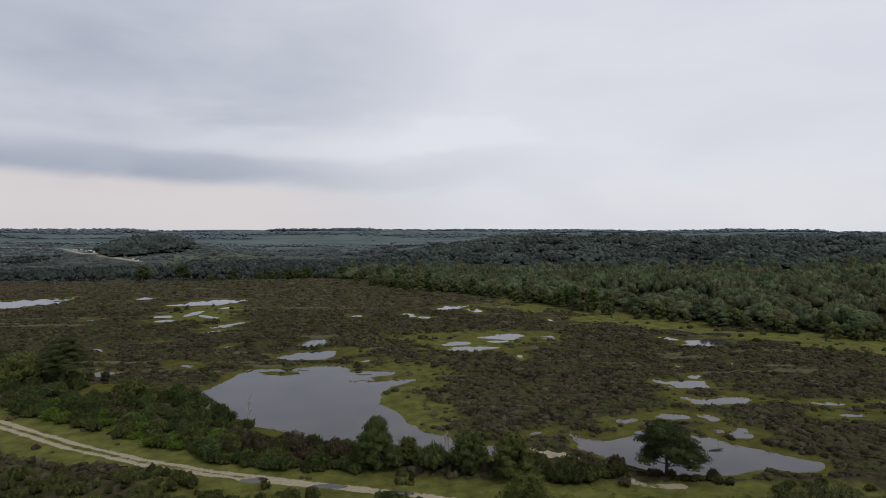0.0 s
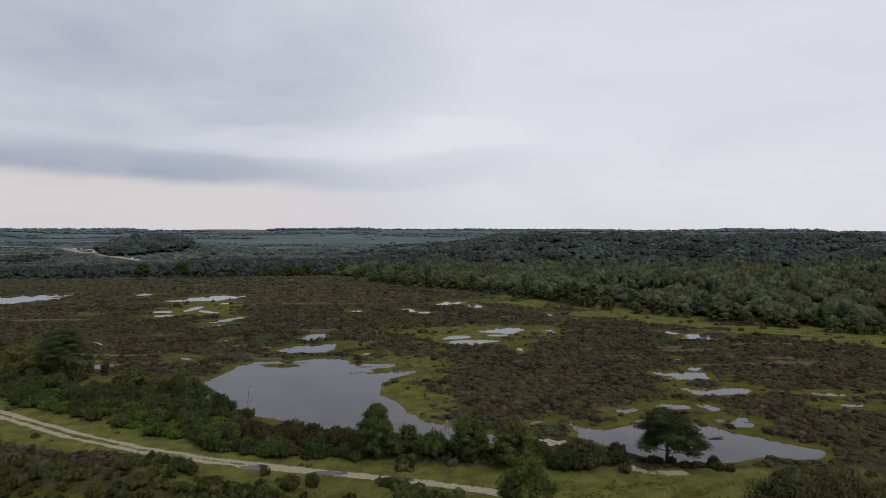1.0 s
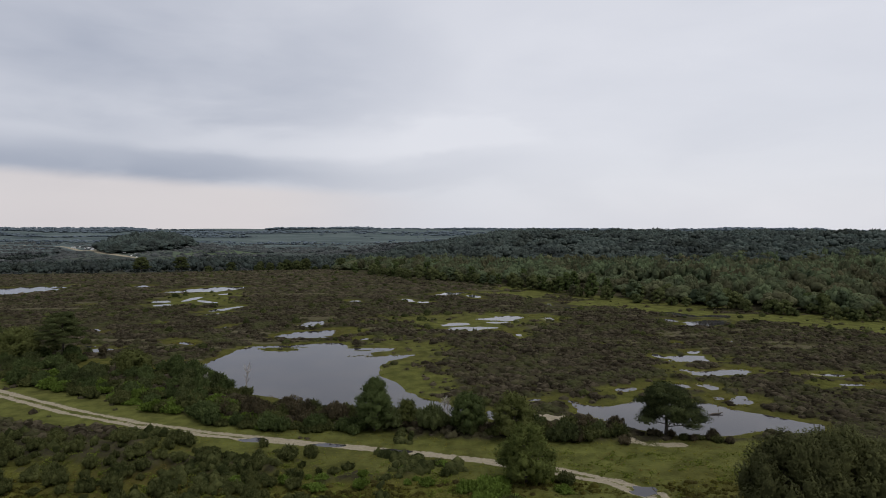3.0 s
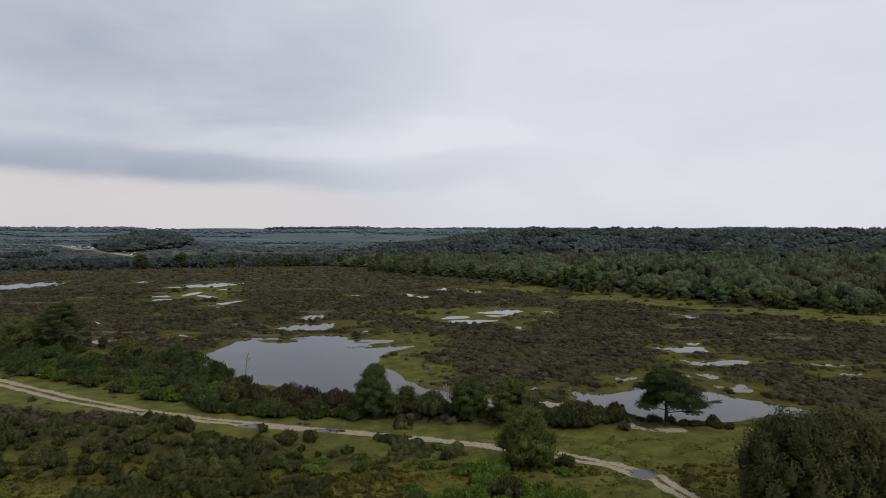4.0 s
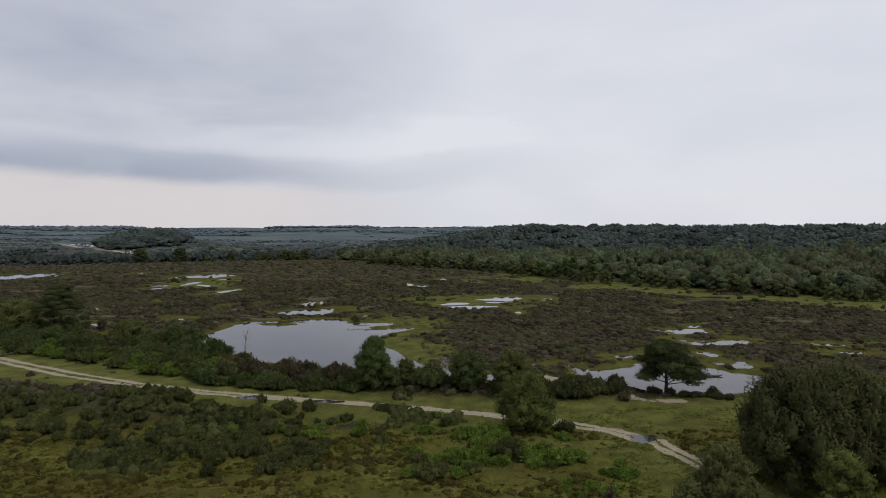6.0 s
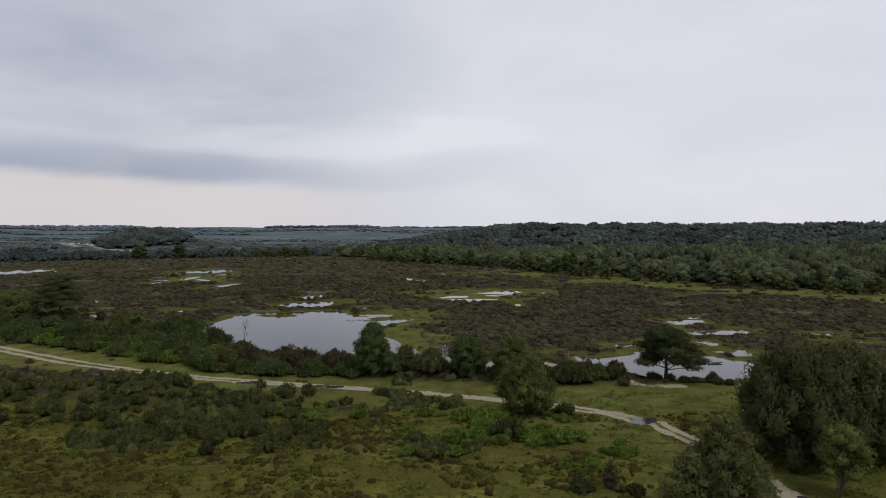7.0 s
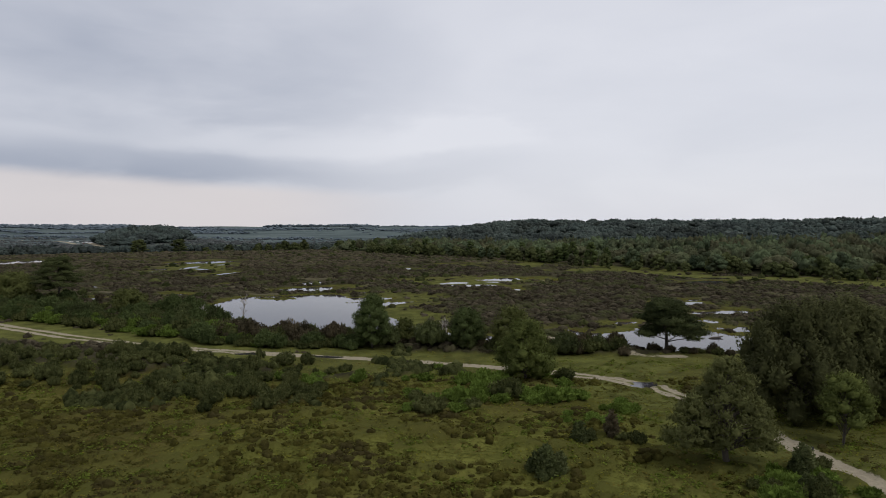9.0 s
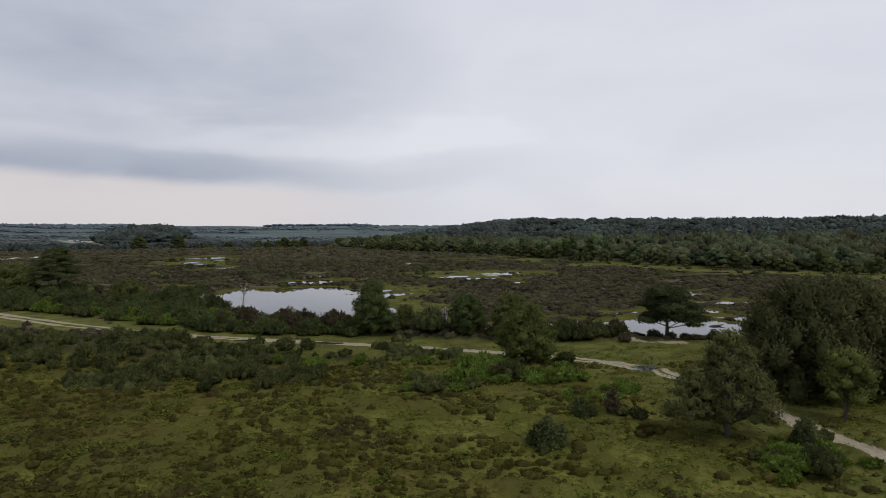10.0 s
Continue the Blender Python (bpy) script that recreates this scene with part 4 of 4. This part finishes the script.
x, y = strew(411, 1700, -250, 250, 140, 500, lambda x, y, s, gr, f, q: (f < -1.5) & (s < 0.1) & (wood_reach(x, y) < -6) & (fbm(x, y, 34, 3, 14) + 0.3 * q > 0.64))
domes("heath_gorse", "dark green gorse bushes strewn over the heath", "gorse", M_GORSE, 412, x, y, 1.2, 1.2, 12, 0.4, -0.4)
x, y = strew(405, 7500, -70, 70, 38, 100, lambda x, y, s, gr, f, q: (s < 0.1) & (fbm(x, y, 6, 3, 77) + 0.25 * q + 0.1 * (1 - smooth(-10, 10, x)) * (1 - smooth(72, 84, y)) > 0.66 + 0.05 * smooth(2, 16, x)))
tufts("heather_tufts", "low brown heather mounds in rough grass", "heather", M_MOUND, 406, x, y, 0.8, 0.3, 18, 0.15, 0.8)
x, y = strew(415, 5200, -90, 4, 80, 122, lambda x, y, s, gr, f, q: (s < 0.05) & (y + 0.2 * x > 72 + 6 * q) & (fbm(x, y, 8, 2, 5) + 0.14 * q > 0.725 + 0.09 * smooth(-32, -14, x)))
domes("low_gorse", "small dark gorse cushions between the taller bushes", "gorse", M_GORSE, 416, x, y, 0.7, 0.95, 14, 0.18, -0.3)
x, y = strew(417, 9500, -70, 60, 38, 98, lambda x, y, s, gr, f, q: (s < 0.05) & (fbm(x, y, 9, 3, 79) + 0.25 * q + 0.06 * (1 - smooth(-10, 10, x)) > 0.63 + 0.07 * smooth(2, 16, x)))
domes("heather_cushions", "low dark heather cushions in rough grass", "heather", M_MOUND, 418, x, y, 0.42, 0.36, 14, 0.14, 0.06)
x, y = strew(407, 9000, -70, 70, 38, 112, lambda x, y, s, gr, f, q: (s < 0.1) & (fbm(x, y, 5, 3, 87) + 0.2 * q > 0.67))
tufts("young_bracken", "sprigs of bright young bracken in rough grass", "bracken", M_SPRIG, 408, x, y, 0.6, 0.4, 18, 0.17, 0.9)
x, y = strew(409, 15000, -80, 80, 38, 125, lambda x, y, s, gr, f, q: (s < 0.2) & (gr > 0.5))
tufts("grass_tufts", "short rough grass with uneven tufts", "grass", M_GRASS, 410, x, y, 0.5, 0.16, 5, 0.17, 1.2)
x, y = strew(413, 60000, -130, 120, 120, 300, lambda x, y, s, gr, f, q: (f > -0.8) & (f < 0.7) & (fbm(x * 0.5, y, 6, 3, 97) > 0.56))
tufts("shore_grass", "wet grass and rushes along the ragged pond shores", "grass", M_GRASS, 414, x, y, 0.5, 0.2, 6, 0.25, 0.6)


# ---- the woods ----
def crown_form(seed, lobes, level, sprays, leaf, low=0.25):
    """A crown of unit radius and height: lobes over a dome, leaf sprays standing out of them."""
    g = rng(seed)
    hv, hf = ICO[level]
    span, pieces = 1 - low, []
    for i in range(lobes):
        up = 1 - 1.25 * (i + 0.3) / lobes
        out, a = math.sqrt(max(0.0, 1 - up * up)), 2.4 * i + 0.8 * g.random()
        s = (0.36 + 0.5 / lobes) * (0.75 + 0.5 * g.random())
        reach = 0.66 * out * (0.8 + 0.4 * g.random())
        c0 = np.array([reach * math.cos(a), reach * math.sin(a), low + span * (0.40 + 0.34 * up + 0.1 * g.random())])
        size = np.array([s, s, s * span * 0.75])
        pieces.append((hv * (0.62 + 0.46 * g.random((len(hv), 1))) * size + c0, hf))
        n = sprays // lobes
        if n:
            u = unit(g, n)
            u[:, 2] = np.abs(u[:, 2]) * 1.2 - 0.3
            nrm = u + 0.7 * unit(g, n)
            nrm /= np.linalg.norm(nrm, axis=1)[:, None]
            v, f = leaf_quads(c0 + u * (0.78 + 0.5 * g.random((n, 1))) * size, nrm, leaf * (0.6 + 0.8 * g.random(n)), g)
            pieces.append((v, tri(f)))
    return joined(pieces)


def crowns(name, spots, mat, label, seed, forms, browner=0.0, deep=0.0):
    """Many tree crowns in one mesh. spots: x, y, z, height, radius."""
    g = rng(seed)
    n = len(spots)
    pick = (g.random(n) * len(forms)).astype(int)
    turn = g.random(n) * 6.28
    tone = np.clip(g.normal(size=n) * 0.16, -0.3, 0.34) - deep
    hue = np.clip(g.random(n) ** 1.6 * 1.1 + (fbm(spots[:, 0], spots[:, 1], 60, 3, seed) - 0.5) * 1.6 + browner, 0, 1)
    vs, fs, ts, hs, base = [], [], [], [], 0
    for k, (fv, ff) in enumerate(forms):
        at = np.nonzero(pick == k)[0]
        if not len(at):
            continue
        c, s = np.cos(turn[at])[:, None], np.sin(turn[at])[:, None]
        r, h = spots[at, 4][:, None], spots[at, 3][:, None]
        oval = (0.85 + 0.3 * g.random((len(at), 1)))
        v = np.stack([(fv[None, :, 0] * c - fv[None, :, 1] * s) * r * oval + spots[at, 0][:, None], (fv[None, :, 0] * s + fv[None, :, 1] * c) * r + spots[at, 1][:, None], fv[None, :, 2] * h + spots[at, 2][:, None]], 2)
        vs.append(v.reshape(-1, 3))
        fs.append((ff[None] + (base + np.arange(len(at)) * len(fv))[:, None, None]).reshape(-1, 3))
        ts.append(np.repeat(tone[at], len(fv)))
        hs.append(np.repeat(hue[at], len(fv)))
        base += len(at) * len(fv)
    me = mesh_of(name, np.concatenate(vs), np.concatenate(fs), [mat], True)
    for key, v in (("tone", ts), ("hue", hs)):
        me.attributes.new(key, "FLOAT", "POINT").data.foreach_set("value", np.concatenate(v).astype(np.float32))
    return tagged(new(name, me), label, "woodland", kind="stuff")


def scatter(seed, x0, x1, y0, y1, gap):
    """Jittered grid of plan points."""
    g = rng(seed)
    x, y = np.meshgrid(np.arange(x0, x1, gap), np.arange(y0, y1, gap))
    x, y = x.ravel(), y.ravel()
    return x + (g.random(len(x)) - 0.5) * gap * 0.9, y + (g.random(len(x)) - 0.5) * gap * 0.9, g


def in_view(x, y, spare=0.06):
    return np.abs(x) < (0.70 + spare) * y + 20


def edge_trees():
    """The trees of the wood's edge, each a thing of its own."""
    kinds = [
        tree("wood_edge_tree", 501, 9.0, 4.0, 0.2, M_WOOD, "mid-green broadleaf tree at the edge of the wood", 14, 8, 0.68, 0.16, twigs=False),
        tree("wood_edge_tree", 502, 7.0, 3.6, 0.2, M_OLIVE, "pale olive sallow at the edge of the wood", 12, 8, 0.68, 0.14, twigs=False),
        tree("wood_edge_tree", 503, 10.5, 3.6, 0.6, M_TREE, "tall fresh green birch at the edge of the wood", 14, 8, 0.68, 0.14, peak=0.3, twigs=False),
        tree("wood_edge_tree", 504, 5.0, 3.4, 0.1, M_DARK, "low dark bush at the edge of the wood", 10, 8, 0.68, 0.12, twigs=False),
        tree("wood_edge_tree", 505, 8.0, 4.4, 0.2, M_DARK, "dark broad tree at the edge of the wood", 14, 8, 0.68, 0.16, twigs=False),
    ]
    g = rng(506)
    first = {}
    for a, b in zip(WOOD_EDGE[1:], WOOD_EDGE[2:8]):
        n = int(math.hypot(b[0] - a[0], b[1] - a[1]) / 3.6)
        for i in range(n):
            t = (i + g.random()) / n
            back = -7 + 18 * g.random()
            x, y = a[0] + (b[0] - a[0]) * t + back * 0.6, a[1] + (b[1] - a[1]) * t + back * 0.8
            k = int(g.random() * 5) if back > 3 else (1, 1, 3, 0)[int(g.random() * 4)]
            k = (1 if g.random() > 0.4 else 2) if x < 95 and g.random() > 0.45 else k
            m = Matrix.LocRotScale((x, y, ground_z(x, y) - 0.1), Euler((0, 0, g.random() * 6)), None)
            size = 0.65 + 0.6 * g.random()
            if k in first:
                ob = copy_thing(kinds[k], m)
            else:
                ob, first[k] = kinds[k], True
                ob.matrix_basis = m
            ob.scale = (size, size, size * (0.85 + 0.3 * g.random()))
            tagged(ob, group="trees of the wood's edge")


NEAR_FORMS = [crown_form(700 + i, 12 + i, 2, 330, 0.13, 0.12) for i in range(4)]
INNER_FORMS = [crown_form(710 + i, 7 + i % 3, 1, 64, 0.18, 0.2) for i in range(5)]
RIDGE_FORMS = [crown_form(720 + i, 8 + i % 3, 1, 40, 0.2, 0.35) for i in range(5)]
LOW_FORMS = [crown_form(730 + i, 3 + i % 2, 1, 12, 0.3, 0.05) for i in range(5)]
KNOLL_FORMS = [crown_form(740 + i, 9, 2, 36, 0.16, 0.0) for i in range(3)]


def east_wood():
    x, y, g = scatter(21, -120, 560, 200, 680, 11.0)
    wr = wood_reach(x, y)
    k = (wr > 8) & in_view(x, y) & (x / y > -0.16) & (g.random(len(x)) > 0.10)
    x, y, wr = x[k], y[k], wr[k]
    h = np.clip(6.5 + wr * 0.06, 6.5, 13) * (0.55 + 0.75 * g.random(len(x)))
    r = (4.2 + 5.6 * g.random(len(x)) ** 1.5) * np.clip(0.8 + wr * 0.003, 0.8, 1.3)
    spots = np.stack([x, y, broad_land(x, y), h, r], 1)
    crowns("woodland", spots[wr < 55], M_WOOD, "dense mixed broadleaf wood beyond the heath", 22, NEAR_FORMS, -0.2)
    crowns("woodland_inner", spots[wr >= 55], M_WOOD, "closed canopy of mixed broadleaf wood", 32, INNER_FORMS, -0.25)


def ridge_wood():
    x, y, g = scatter(23, -160, 900, 600, 1200, 16.0)
    b, rr = x / y, np.hypot(x, y)
    k = in_view(x, y) & (b > -0.09 + 0.06 * fbm(x, y, 150, 2, 7)) & (rr < 1160) & (y > 640) & (g.random(len(x)) > 0.06)
    x, y, rr = x[k], y[k], rr[k]
    h = 14 * (0.66 + 0.5 * g.random(len(x)) ** 1.4) + 5.0 * (fbm(x, y, 110, 2, 57) - 0.5) + 2.5 * smooth(0.3, 0.65, x / y)
    r = 9.0 + 7.0 * g.random(len(x)) ** 1.6
    crowns("woodland_ridge", np.stack([x, y, broad_land(x, y), h, r], 1), M_WOODHAZE, "continuous dark woodland covering a long low ridge", 24, RIDGE_FORMS, -0.1)


def valley_wood():
    x, y, g = scatter(25, -900, 60, 600, 1400, 10.5)
    b = x / y
    dens = fbm(x, y, 80, 4, 19) - 0.12 * smooth(800, 1050, y) + 0.3 * (1 - smooth(660, 780, y)) + 0.14 * smooth(-0.3, -0.1, b)
    k = in_view(x, y) & (b < -0.06) & (dens > 0.42) & (y > 610) & (np.hypot((x + 700) / 150, (y - 1370) / 190) > 1) & (np.hypot((x + 516) / 110, (y - 1500) / 230) > 1)
    # an open dark field on the western slope
    k &= ~((b < -0.42) & (y > 860) & (y < 1300))
    x, y = x[k], y[k]
    h = 8.0 * (0.25 + 1.0 * g.random(len(x)) ** 1.5)
    r = h * (0.55 + 0.35 * g.random(len(x)))
    crowns("woodland_valley", np.stack([x, y, broad_land(x, y), h, r], 1), M_WOODHAZE, "scattered dark trees filling the valley beyond the plateau", 26, LOW_FORMS, 0.15, 0.5)


def knoll_wood():
    x, y, g = scatter(27, -920, -570, 1420, 1820, 17.0)
    q = np.hypot((x + 722) / 84, (y - 1610) / 165)
    k = q < 1.08
    x, y, q = x[k], y[k], q[k]
    h = 27 * (0.72 + 0.36 * g.random(len(x))) * np.where(q < 0.96, 1 - 0.35 * q ** 3, 0.25 + 0.25 * g.random(len(x)))
    crowns("woodland_knoll", np.stack([x, y, broad_land(x, y), h, 13.0 + 7 * g.random(len(x))], 1), M_WOODHAZE, "dark wooded knoll rising from the open moor", 28, KNOLL_FORMS, -0.35, 0.35)


def far_woods():
    x, y, g = scatter(29, -3300, 3300, 1250, 4640, 27.0)
    rr, b = np.hypot(x, y), x / y
    belt = fbm(x * 0.22, y, 130, 4, 43) - 0.04 * smooth(1500, 2500, rr)
    top = ((b > -0.74) & (b < -0.44)) | ((b > -0.27) & (b < -0.11)) | ((b > 0.19) & (b < 0.30)) | ((b > 0.41) & (b < 0.59))
    crest = smooth(3750, 3950, rr) * (1 - smooth(4150, 4300, rr)) * np.where(top, 1.0, 0.1)
    k = in_view(x, y) & (rr < 4700) & ((belt > 0.60 - 0.22 * crest) | (g.random(len(x)) > 0.993)) & ((b < -0.07) | (rr > 1900)) & (line_reach(x, y, MOOR_LANE)[0] > 25) & (np.hypot((x + 730) / 170, (y - 1420) / 190) > 1)
    x, y, rr, crest = x[k], y[k], rr[k], crest[k]
    h = 6.5 * (0.4 + 1.0 * g.random(len(x)) ** 1.5) * (1 + 0.7 * crest)
    r = 10 * (0.6 + 0.9 * g.random(len(x))) * (1 + 1.2 * smooth(2200, 4000, rr))
    spots = np.stack([x, y, broad_land(x, y), h, r], 1)
    crowns("woodland_distance", spots[rr > 2100], M_FARHAZE, "distant woods and hedges along low hills", 30, [crown_form(750, 1, 1, 0, 1, 0.05), crown_form(751, 2, 1, 0, 1, 0.05)])
    crowns("woodland_moor", spots[rr <= 2100], M_VALLEYHAZE, "hedges and single trees on the moor beyond the valley", 33, LOW_FORMS)


def rim_pines():
    for i, (x, y, size) in enumerate(((-278, 602, 1.75), (-240, 600, 1.75), (-128, 612, 1.3), (-196, 606, 1.1), (-92, 600, 1.3))):
        p = pine(520 + i, 9.5, 5.0, "dark pine at the far rim of the plateau")
        stand(p, x, y, i * 1.3, size)
        tagged(p, group="pines at the rim")


def rim_trees():
    """The uneven belt of trees that closes the plateau between the moor and the wood."""
    kinds = [
        tree("rim_tree", 541, 10.0, 4.6, 0.3, M_DARK, "dark round tree at the far rim of the plateau", 16, 9, 0.7, 0.18, twigs=False),
        tree("rim_tree", 542, 8.0, 5.0, 0.1, M_PINE, "low dark pine at the far rim of the plateau", 14, 9, 0.7, 0.18, twigs=False),
        tree("rim_tree", 543, 9.5, 3.8, 0.3, M_OLIVE, "pale green birch at the far rim of the plateau", 14, 9, 0.7, 0.16, peak=0.3, twigs=False),
    ]
    g = rng(544)
    first = set()
    for i in range(56):
        b = -0.36 + 0.36 * g.random() ** 0.8
        y = 548 + 70 * g.random() - 60 * max(0.0, b + 0.12) / 0.12
        k = (0, 1, 0, 2, 1)[int(g.random() * 5)] if b < -0.13 else (2, 0, 2, 0, 1)[int(g.random() * 5)]
        m = Matrix.LocRotScale((b * y, y, ground_z(b * y, y) - 0.1), Euler((0, 0, g.random() * 6)), None)
        size = (0.5 + 0.7 * g.random()) * (0.75 if b < -0.3 else 1.0)
        ob = copy_thing(kinds[k], m) if k in first else kinds[k]
        first.add(k)
        ob.matrix_basis = m
        ob.scale = (size, size, size * (0.8 + 0.4 * g.random()))
        tagged(ob, group="trees of the plateau's rim")


rim_pines()
rim_trees()
x, y, g = scatter(35, -1700, 200, 640, 2300, 14.0)
k = in_view(x, y) & (line_reach(x, y, MOOR_LANE)[0] > 22) & (x / y < -0.05) & (fbm(x * 0.6, y, 60, 4, 45) + 0.25 * g.random(len(x)) > 0.60 + 0.06 * smooth(1500, 2300, y))
domes("moor_scrub", "low scrub and bushes mottling the far moor", "scrub", M_VALLEYHAZE, 36, x[k], y[k], 5.5, 2.6, 2, 1.6)
edge_trees()
east_wood()
ridge_wood()
valley_wood()
knoll_wood()
far_woods()


# ---- small things ----
def puddles():
    for x, y, rx, ry in PUDDLES:
        z = ground_z(x, y) + 0.11
        ring = [(1.25 * rx * math.cos(k * math.pi / 6), 1.25 * ry * math.sin(k * math.pi / 6)) for k in range(12)]
        v = [(x, y, z)] + [(x + a, y + b, z) for a, b in ring]
        f = [(0, 1 + k, 1 + (k + 1) % 12) for k in range(12)]
        tagged(new("puddle", mesh_of("puddle", v, f, [M_WATER])), "shallow puddle lying on the sandy track", "puddle", "puddles on the track")


puddles()


def pond_log():
    g = rng(601)
    root = tagged(new("fallen_log"), "dark fallen log lying in the shallow pond", "log")
    part("trunk", limb([(-1.6, 0, 0.0), (-0.5, 0.1, 0.12), (0.7, -0.05, 0.14), (1.7, 0.1, 0.3)], [0.16, 0.2, 0.17, 0.08], 8), M_BARK, root, shade=True)
    part("branch", limb([(0.5, 0, 0.12), (0.8, 0.3, 0.45), (1.0, 0.5, 0.9)], [0.08, 0.05, 0.02], 5), M_BARK, root, shade=True)
    root.matrix_basis = pose(57.2, 134.5, WATER + 0.02, 0, 0, 12)


pond_log()


def plain(name, colour, rough=0.6):
    m, t, p = material(name)
    pos = t.nodes.new("ShaderNodeNewGeometry").outputs["Position"]
    dark = tuple(c * 0.8 for c in colour)
    t.links.new(mix_node(t, noise_node(t, pos, 1.5, 4), dark, colour), p.inputs["Base Color"])
    p.inputs["Roughness"].default_value = rough
    return m


M_WHITE, M_SILVER, M_RED, M_GLASS, M_TYRE = plain("white_paint", (0.78, 0.78, 0.76), 0.4), plain("silver_paint", (0.42, 0.43, 0.45), 0.35), plain("red_paint", (0.25, 0.03, 0.03), 0.35), plain("dark_glass", (0.02, 0.025, 0.03), 0.1), plain("tyre", (0.02, 0.02, 0.02), 0.9)


def hull(profile, half):
    """A closed body: a side profile (y, z) drawn out to both sides."""
    n = len(profile)
    v = [(-half, a, b) for a, b in profile] + [(half, a, b) for a, b in profile]
    bm = bmesh.new()
    vs = [bm.verts.new(p) for p in v]
    bm.faces.new(vs[:n])
    bm.faces.new(vs[n:][::-1])
    for i in range(n):
        j = (i + 1) % n
        bm.faces.new((vs[i], vs[n + i], vs[n + j], vs[j]))
    bmesh.ops.recalc_face_normals(bm, faces=bm.faces)
    bmesh.ops.bevel(bm, geom=list(bm.edges), offset=0.05, segments=1, affect="EDGES")
    return bm


def bm_part(name, bm, mat, parent, label=""):
    me = bpy.data.meshes.new(name)
    bm.to_mesh(me)
    bm.free()
    me.materials.append(mat)
    ob = new(name, me)
    ob.parent = parent
    return tagged(ob, label) if label else ob


def car(paint, label, tall=1.0):
    root = tagged(new("parked_car"), label, "car")
    bm_part("body", hull([(-2.1, 0.3), (2.1, 0.3), (2.15, 0.75), (1.1, 0.95 * tall), (-2.0, 0.95 * tall), (-2.15, 0.7)], 0.88), paint, root)
    cabin = bm_part("cabin", hull([(-1.9, 0.93 * tall), (1.0, 0.93 * tall), (0.4, 1.48 * tall), (-1.5, 1.5 * tall)], 0.76), M_GLASS, root, "dark glazed cabin")
    bm_part("roof", hull([(-1.45, 1.5 * tall), (0.35, 1.48 * tall), (0.3, 1.54 * tall), (-1.4, 1.56 * tall)], 0.7), paint, cabin)
    for sx in (-0.82, 0.82):
        for sy in (-1.35, 1.35):
            bm = bmesh.new()
            bmesh.ops.create_cone(bm, cap_ends=True, segments=12, radius1=0.33, radius2=0.33, depth=0.2, matrix=pose(sx, sy, 0.33, 0, 90, 0))
            bm_part("wheel", bm, M_TYRE, root)
    return root


def camper(label):
    root = tagged(new("camper_van"), label, "van")
    bm_part("body", hull([(-3.3, 0.45), (3.2, 0.45), (3.3, 1.2), (2.5, 2.0), (2.3, 2.95), (-3.2, 3.0)], 1.12), M_WHITE, root)
    bm_part("windscreen", hull([(3.12, 1.3), (2.54, 1.98), (2.6, 2.04), (3.2, 1.35)], 0.95), M_GLASS, root, "dark sloping windscreen")
    for sx in (-1.15, 1.15):
        bm = bmesh.new()
        bmesh.ops.create_cube(bm, size=1.0, matrix=Matrix.LocRotScale((sx, -1.0, 2.0), None, (0.06, 1.6, 0.6)))
        bm_part("window", bm, M_GLASS, root, "dark side window")
        for sy in (-2.1, 2.1):
            bm = bmesh.new()
            bmesh.ops.create_cone(bm, cap_ends=True, segments=12, radius1=0.38, radius2=0.38, depth=0.25, matrix=pose(sx * 0.9, sy, 0.38, 0, 90, 0))
            bm_part("wheel", bm, M_TYRE, root)
    return root


def car_park():
    kinds = [car(M_WHITE, "white car parked on the far moor"), car(M_SILVER, "silver car parked on the far moor"), camper("tall white camper van parked on the far moor"), car(M_RED, "red car parked on the far moor")]
    g = rng(611)
    used = set()
    for i in range(64):
        t = g.random() ** 1.5
        x, y = -650 - 420 * t + g.normal() * 9, 1385 + 520 * t + g.normal() * 14
        k = (0, 1, 2, 2, 2, 3, 0)[int(g.random() * 7)]
        m = pose(x, y, float(broad_land(arr(x), arr(y))[0]) + 0.1, 0, 0, 60 + g.normal() * 25)
        if k in used:
            ob = copy_thing(kinds[k], m)
        else:
            ob = kinds[k]
            ob.matrix_basis = m
            used.add(k)
        tagged(ob, group="cars in the far car park")


car_park()
